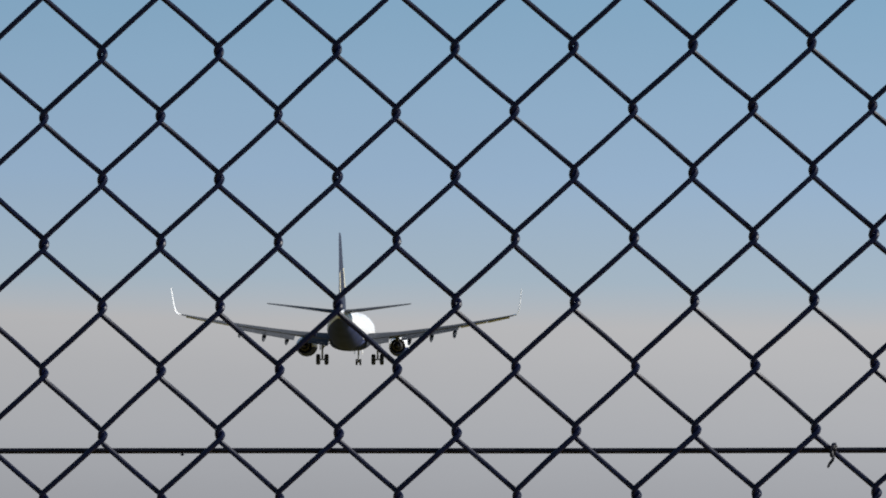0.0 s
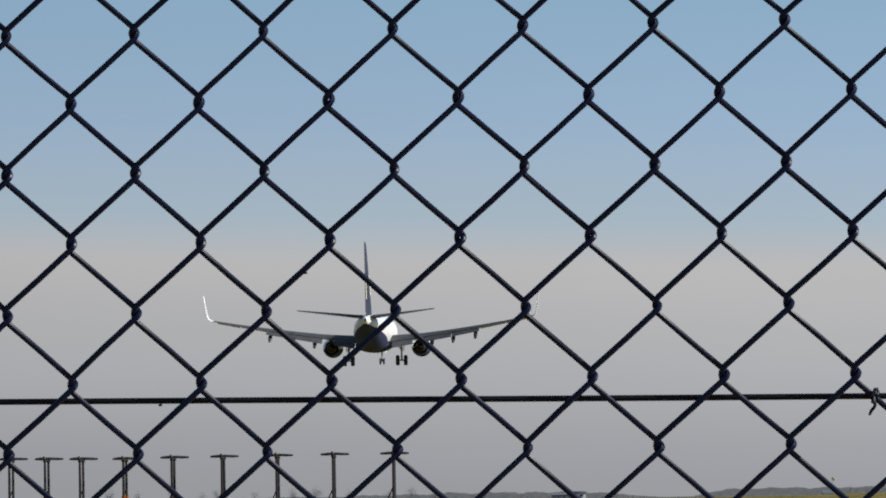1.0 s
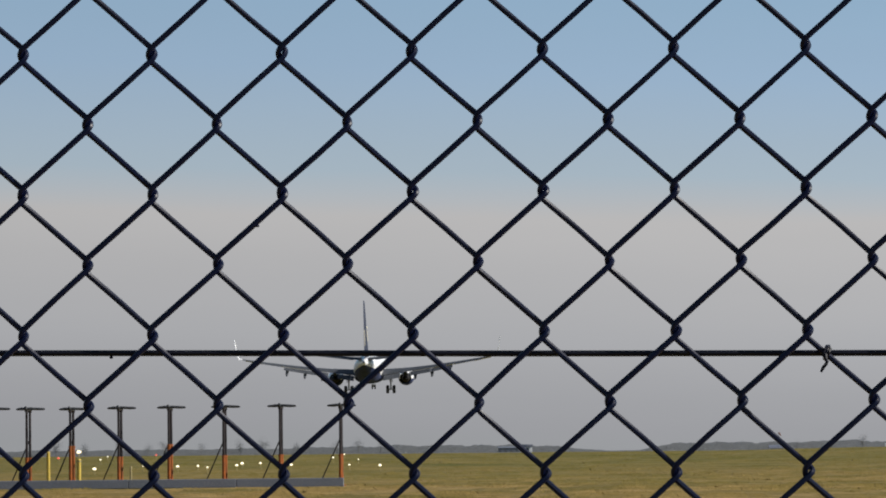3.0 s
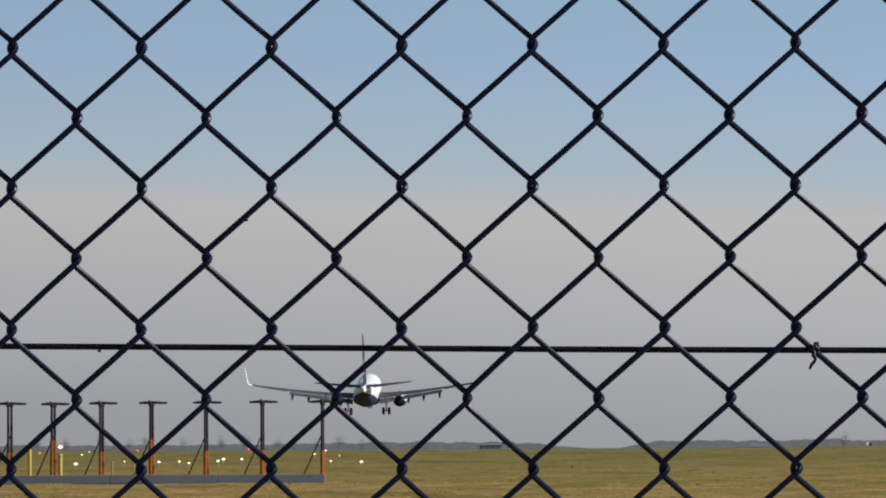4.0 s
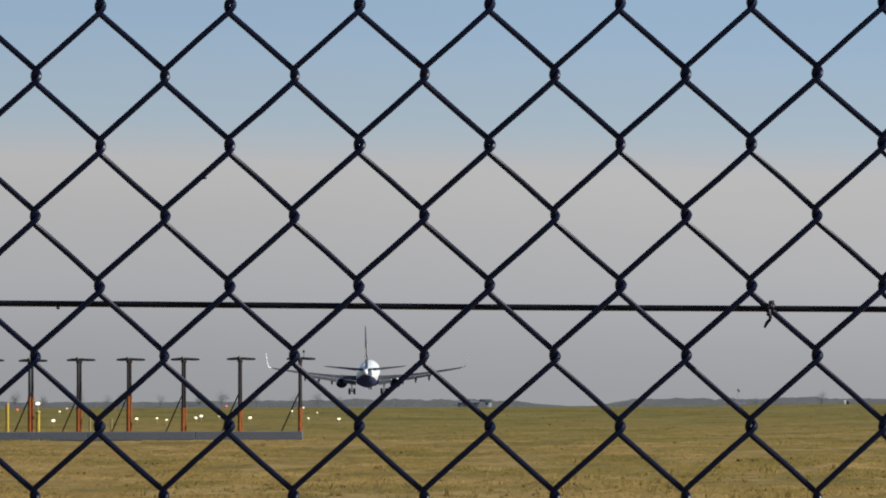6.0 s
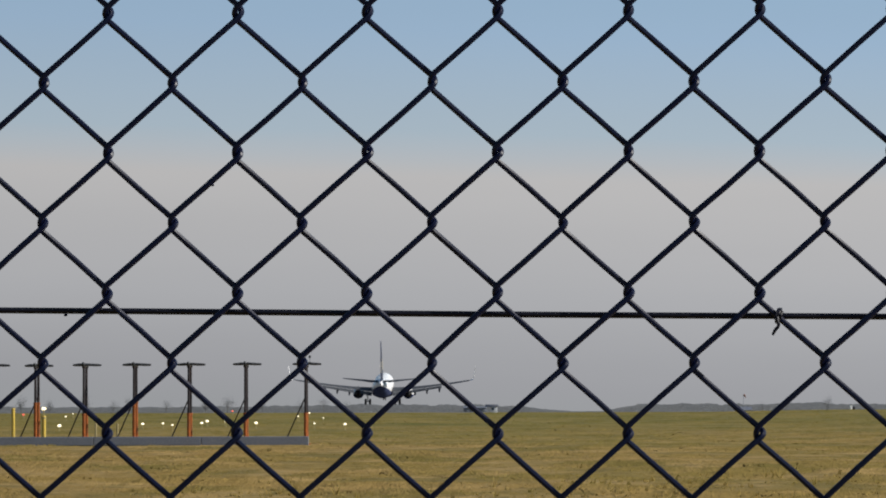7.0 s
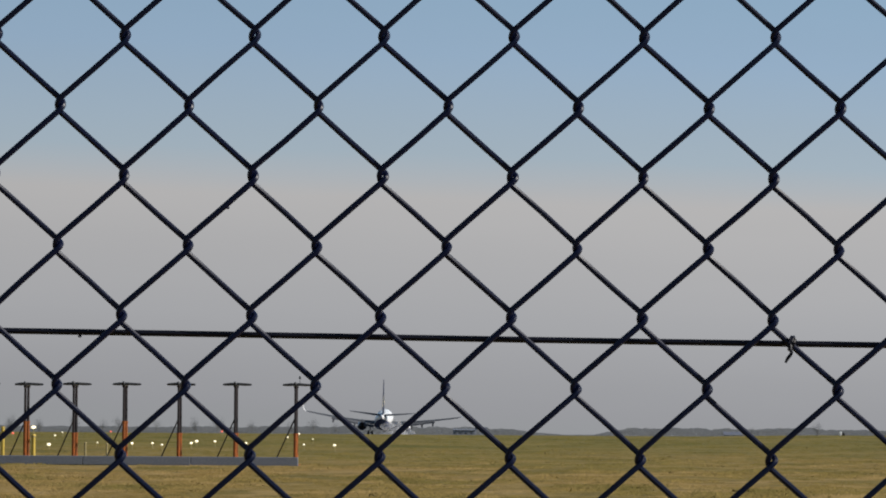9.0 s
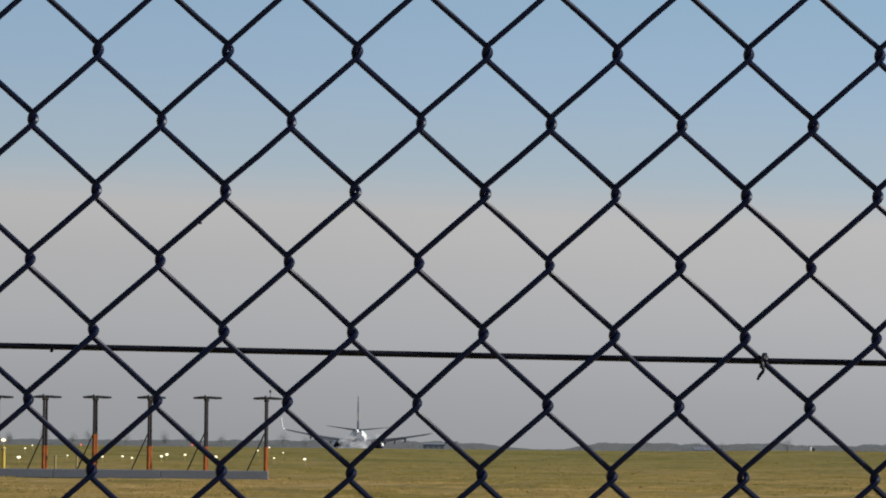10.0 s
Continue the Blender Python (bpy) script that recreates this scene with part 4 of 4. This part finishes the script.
# ---------- grass tufts ----------
def build_tufts(name, count, near, far, high, wide, seed, blades, left=-0.112, right=0.108):
    rng = np.random.default_rng(seed)
    y = near * (far / near) ** rng.uniform(0, 1, count * 2) if far / near > 3 else np.sqrt(rng.uniform(near ** 2, far ** 2, count * 2))
    x = rng.uniform(left, right, count * 2) * y
    keep = []
    for k in range(len(x)):
        d = noise.noise((x[k] * 0.22, y[k] * 0.07, 1.3)) + 0.6 * noise.noise((x[k] * 0.9, y[k] * 0.3, 4.1))
        if rng.uniform() < (0.42 + 0.75 * d) * (1 - smooth_step(near, far, y[k])):
            keep.append(k)
    keep = np.array(keep[:count])
    x, y = x[keep], y[keep]
    m = len(x)
    z = np.array([ground_z(a, b) for a, b in zip(x, y)])
    clump = np.array([noise.noise((a * 0.8, b * 0.22, 9.1)) for a, b in zip(x, y)])
    size = high * rng.gamma(5.0, 0.2, m) * np.clip(0.75 + 1.1 * clump, 0.3, 1.5)
    verts = np.empty((m, blades, 3, 3))
    for b in range(blades):
        a = rng.uniform(0, 2 * math.pi, m)
        r = rng.uniform(0, 1, m) * wide * 3
        px, py = x + r * np.cos(a), y + r * np.sin(a)
        h = size * rng.uniform(0.55, 1.1, m)
        lx, ly = rng.normal(0.12, 0.35, m) * h, rng.normal(0, 0.3, m) * h
        w = wide * rng.uniform(0.5, 1.2, m)
        c = rng.uniform(0, math.pi, m)
        verts[:, b, 0] = np.stack([px - w * np.cos(c), py - w * np.sin(c), z - 0.02], 1)
        verts[:, b, 1] = np.stack([px + w * np.cos(c), py + w * np.sin(c), z - 0.02], 1)
        verts[:, b, 2] = np.stack([px + lx, py + ly, z + h], 1)
    me = bpy.data.meshes.new(name)
    n = m * blades
    me.vertices.add(n * 3)
    me.vertices.foreach_set("co", verts.reshape(-1))
    me.loops.add(n * 3)
    me.loops.foreach_set("vertex_index", np.arange(n * 3, dtype=np.int32))
    me.polygons.add(n)
    me.polygons.foreach_set("loop_start", np.arange(0, n * 3, 3, dtype=np.int32))
    me.materials.append(M_BLADES)
    me.update(calc_edges=True)
    me.validate()
    tagged(new(name, me), "dry yellow and green tufts of rough grass", "grass", kind="stuff")



def build_clumps(count, near, far, seed):
    """Low hummocks of grass over the field: short rows of leaning blades, thinning out with distance."""
    rng = np.random.default_rng(seed)
    y = near * (far / near) ** rng.uniform(0, 1, count)
    x = rng.uniform(-0.112, 0.11, count) * y
    z = np.array([ground_z(a, b) for a, b in zip(x, y)])
    lump = np.array([noise.noise((a * 0.35, b * 0.09, 2.2)) + 0.5 * noise.noise((a * 1.1, b * 0.3, 6.4)) for a, b in zip(x, y)])
    tall = np.clip(0.035 + 0.075 * lump, 0.008, 0.12) * rng.uniform(0.6, 1.3, count)
    turn = rng.normal(0, 0.7, count)
    wide = rng.uniform(0.14, 0.5, count)
    blades = 5
    verts = np.empty((count, blades, 3, 3))
    for b in range(blades):
        at = (b - 2 + rng.uniform(-0.4, 0.4, count)) / blades * wide
        px, py = x + at * np.cos(turn), y + at * np.sin(turn) + rng.normal(0, 0.08, count)
        half = wide * 0.2
        h = tall * rng.uniform(0.6, 1.1, count)
        lean = rng.normal(0, 0.5, count) * half
        verts[:, b, 0] = np.stack([px - half * np.cos(turn), py - half * np.sin(turn), z - 0.03], 1)
        verts[:, b, 1] = np.stack([px + half * np.cos(turn), py + half * np.sin(turn), z - 0.03], 1)
        verts[:, b, 2] = np.stack([px + lean, py + 2.4 * h, z + h], 1)
    n = count * blades
    me = bpy.data.meshes.new("grass_hummocks")
    me.vertices.add(n * 3)
    me.vertices.foreach_set("co", verts.reshape(-1))
    me.loops.add(n * 3)
    me.loops.foreach_set("vertex_index", np.arange(n * 3, dtype=np.int32))
    me.polygons.add(n)
    me.polygons.foreach_set("loop_start", np.arange(0, n * 3, 3, dtype=np.int32))
    me.materials.append(M_GRASS)
    me.update(calc_edges=True)
    up = np.repeat(np.stack([rng.normal(0.06, 0.12, n), rng.normal(-0.1, 0.08, n), np.ones(n)], 1), 3, axis=0)
    up /= np.linalg.norm(up, axis=1)[:, None]
    me.normals_split_custom_set(up.tolist())
    tagged(new("grass_hummocks", me), "low hummocks of rough yellow-green airfield grass", "grass", kind="stuff")


build_clumps(70000, 84, 590, 31)
build_tufts("tall_grass", 900, 86, 140, 0.12, 0.024, 23, 7, 0.02, 0.108)
build_tufts("tall_grass", 500, 88, 125, 0.1, 0.024, 24, 7, -0.112, 0.02)


# ---------- what moves ----------
def motions():
    # seconds; place of the main wheels' footprint; pitch, bank to the right, heading to the right
    flight = [
        (0, -20.8, 517, 21.9, 2.0, 0.8, 1.0), (0.2, -20.2, 507, 19.8, 2.0, 0.3, 1.0), (0.5, -19.3, 510, 17.9, 2.0, -0.2, 1.0), (0.7, -18.2, 517, 17.1, 2.0, 0.0, 1.0),
        (0.8, -17.95, 523, 16.6, 2.0, 0.0, 1.0), (1, -17.9, 541, 16.1, 2.0, 0.0, 0.9), (1.5, -17.55, 577, 14.15, 2.1, -0.4, 0.8), (2, -17.1, 612, 12.5, 2.2, -0.9, 0.8),
        (2.5, -16.65, 647, 10.95, 2.4, -0.8, 0.7), (3.2, -16.15, 697, 8.8, 3.2, -0.3, 0.6), (4, -15.65, 754, 6.45, 4.0, -0.6, 0.5), (4.5, -15.33, 789, 5.25, 4.1, -0.6, 0.5), (5, -15.08, 825, 4.5, 3.9, -0.3, 0.5),
        (5.5, -14.83, 860, 3.95, 3.5, -0.1, 0.5), (6.2, -14.4, 910, 3.1, 3.3, 0.0, 0.5), (7, -14.0, 967, 2.45, 3.2, 0.3, 0.5), (7.5, -14.05, 1004, 1.75, 3.2, 0.5, 0.5),
        (8, -13.8, 1039, 1.05, 3.2, 1.1, 0.5), (8.5, -13.85, 1074, 0.65, 3.0, 1.7, 0.5), (9, -13.7, 1112, 0.4, 2.4, 2.0, 0.5), (9.5, -13.5, 1147, -0.05, 1.0, 1.2, 0.5), (10, -13.4, 1176, -0.44, -0.4, 1.2, 0.5),
    ]
    # the smoke comes up from the runway where the wheels touch, and drifts a little to the left
    walk(smoke_right, [(t, pose(x, 1096, z)) for t, x, z in ((0, -10.9, -6), (8.55, -10.9, -6), (8.9, -11.2, -0.6), (9.3, -12.2, -0.3), (10, -13.6, -0.3))])
    walk(smoke_left, [(t, pose(x, 1120, z)) for t, x, z in ((0, -15.6, -6), (8.8, -15.6, -6), (9.2, -15.2, -0.5), (9.6, -14.6, -0.3), (10, -14.8, -0.3))])
    walk(airliner, [(t, pose(x, y, z, p, b, -h)) for t, x, y, z, p, b, h in flight])


motions()
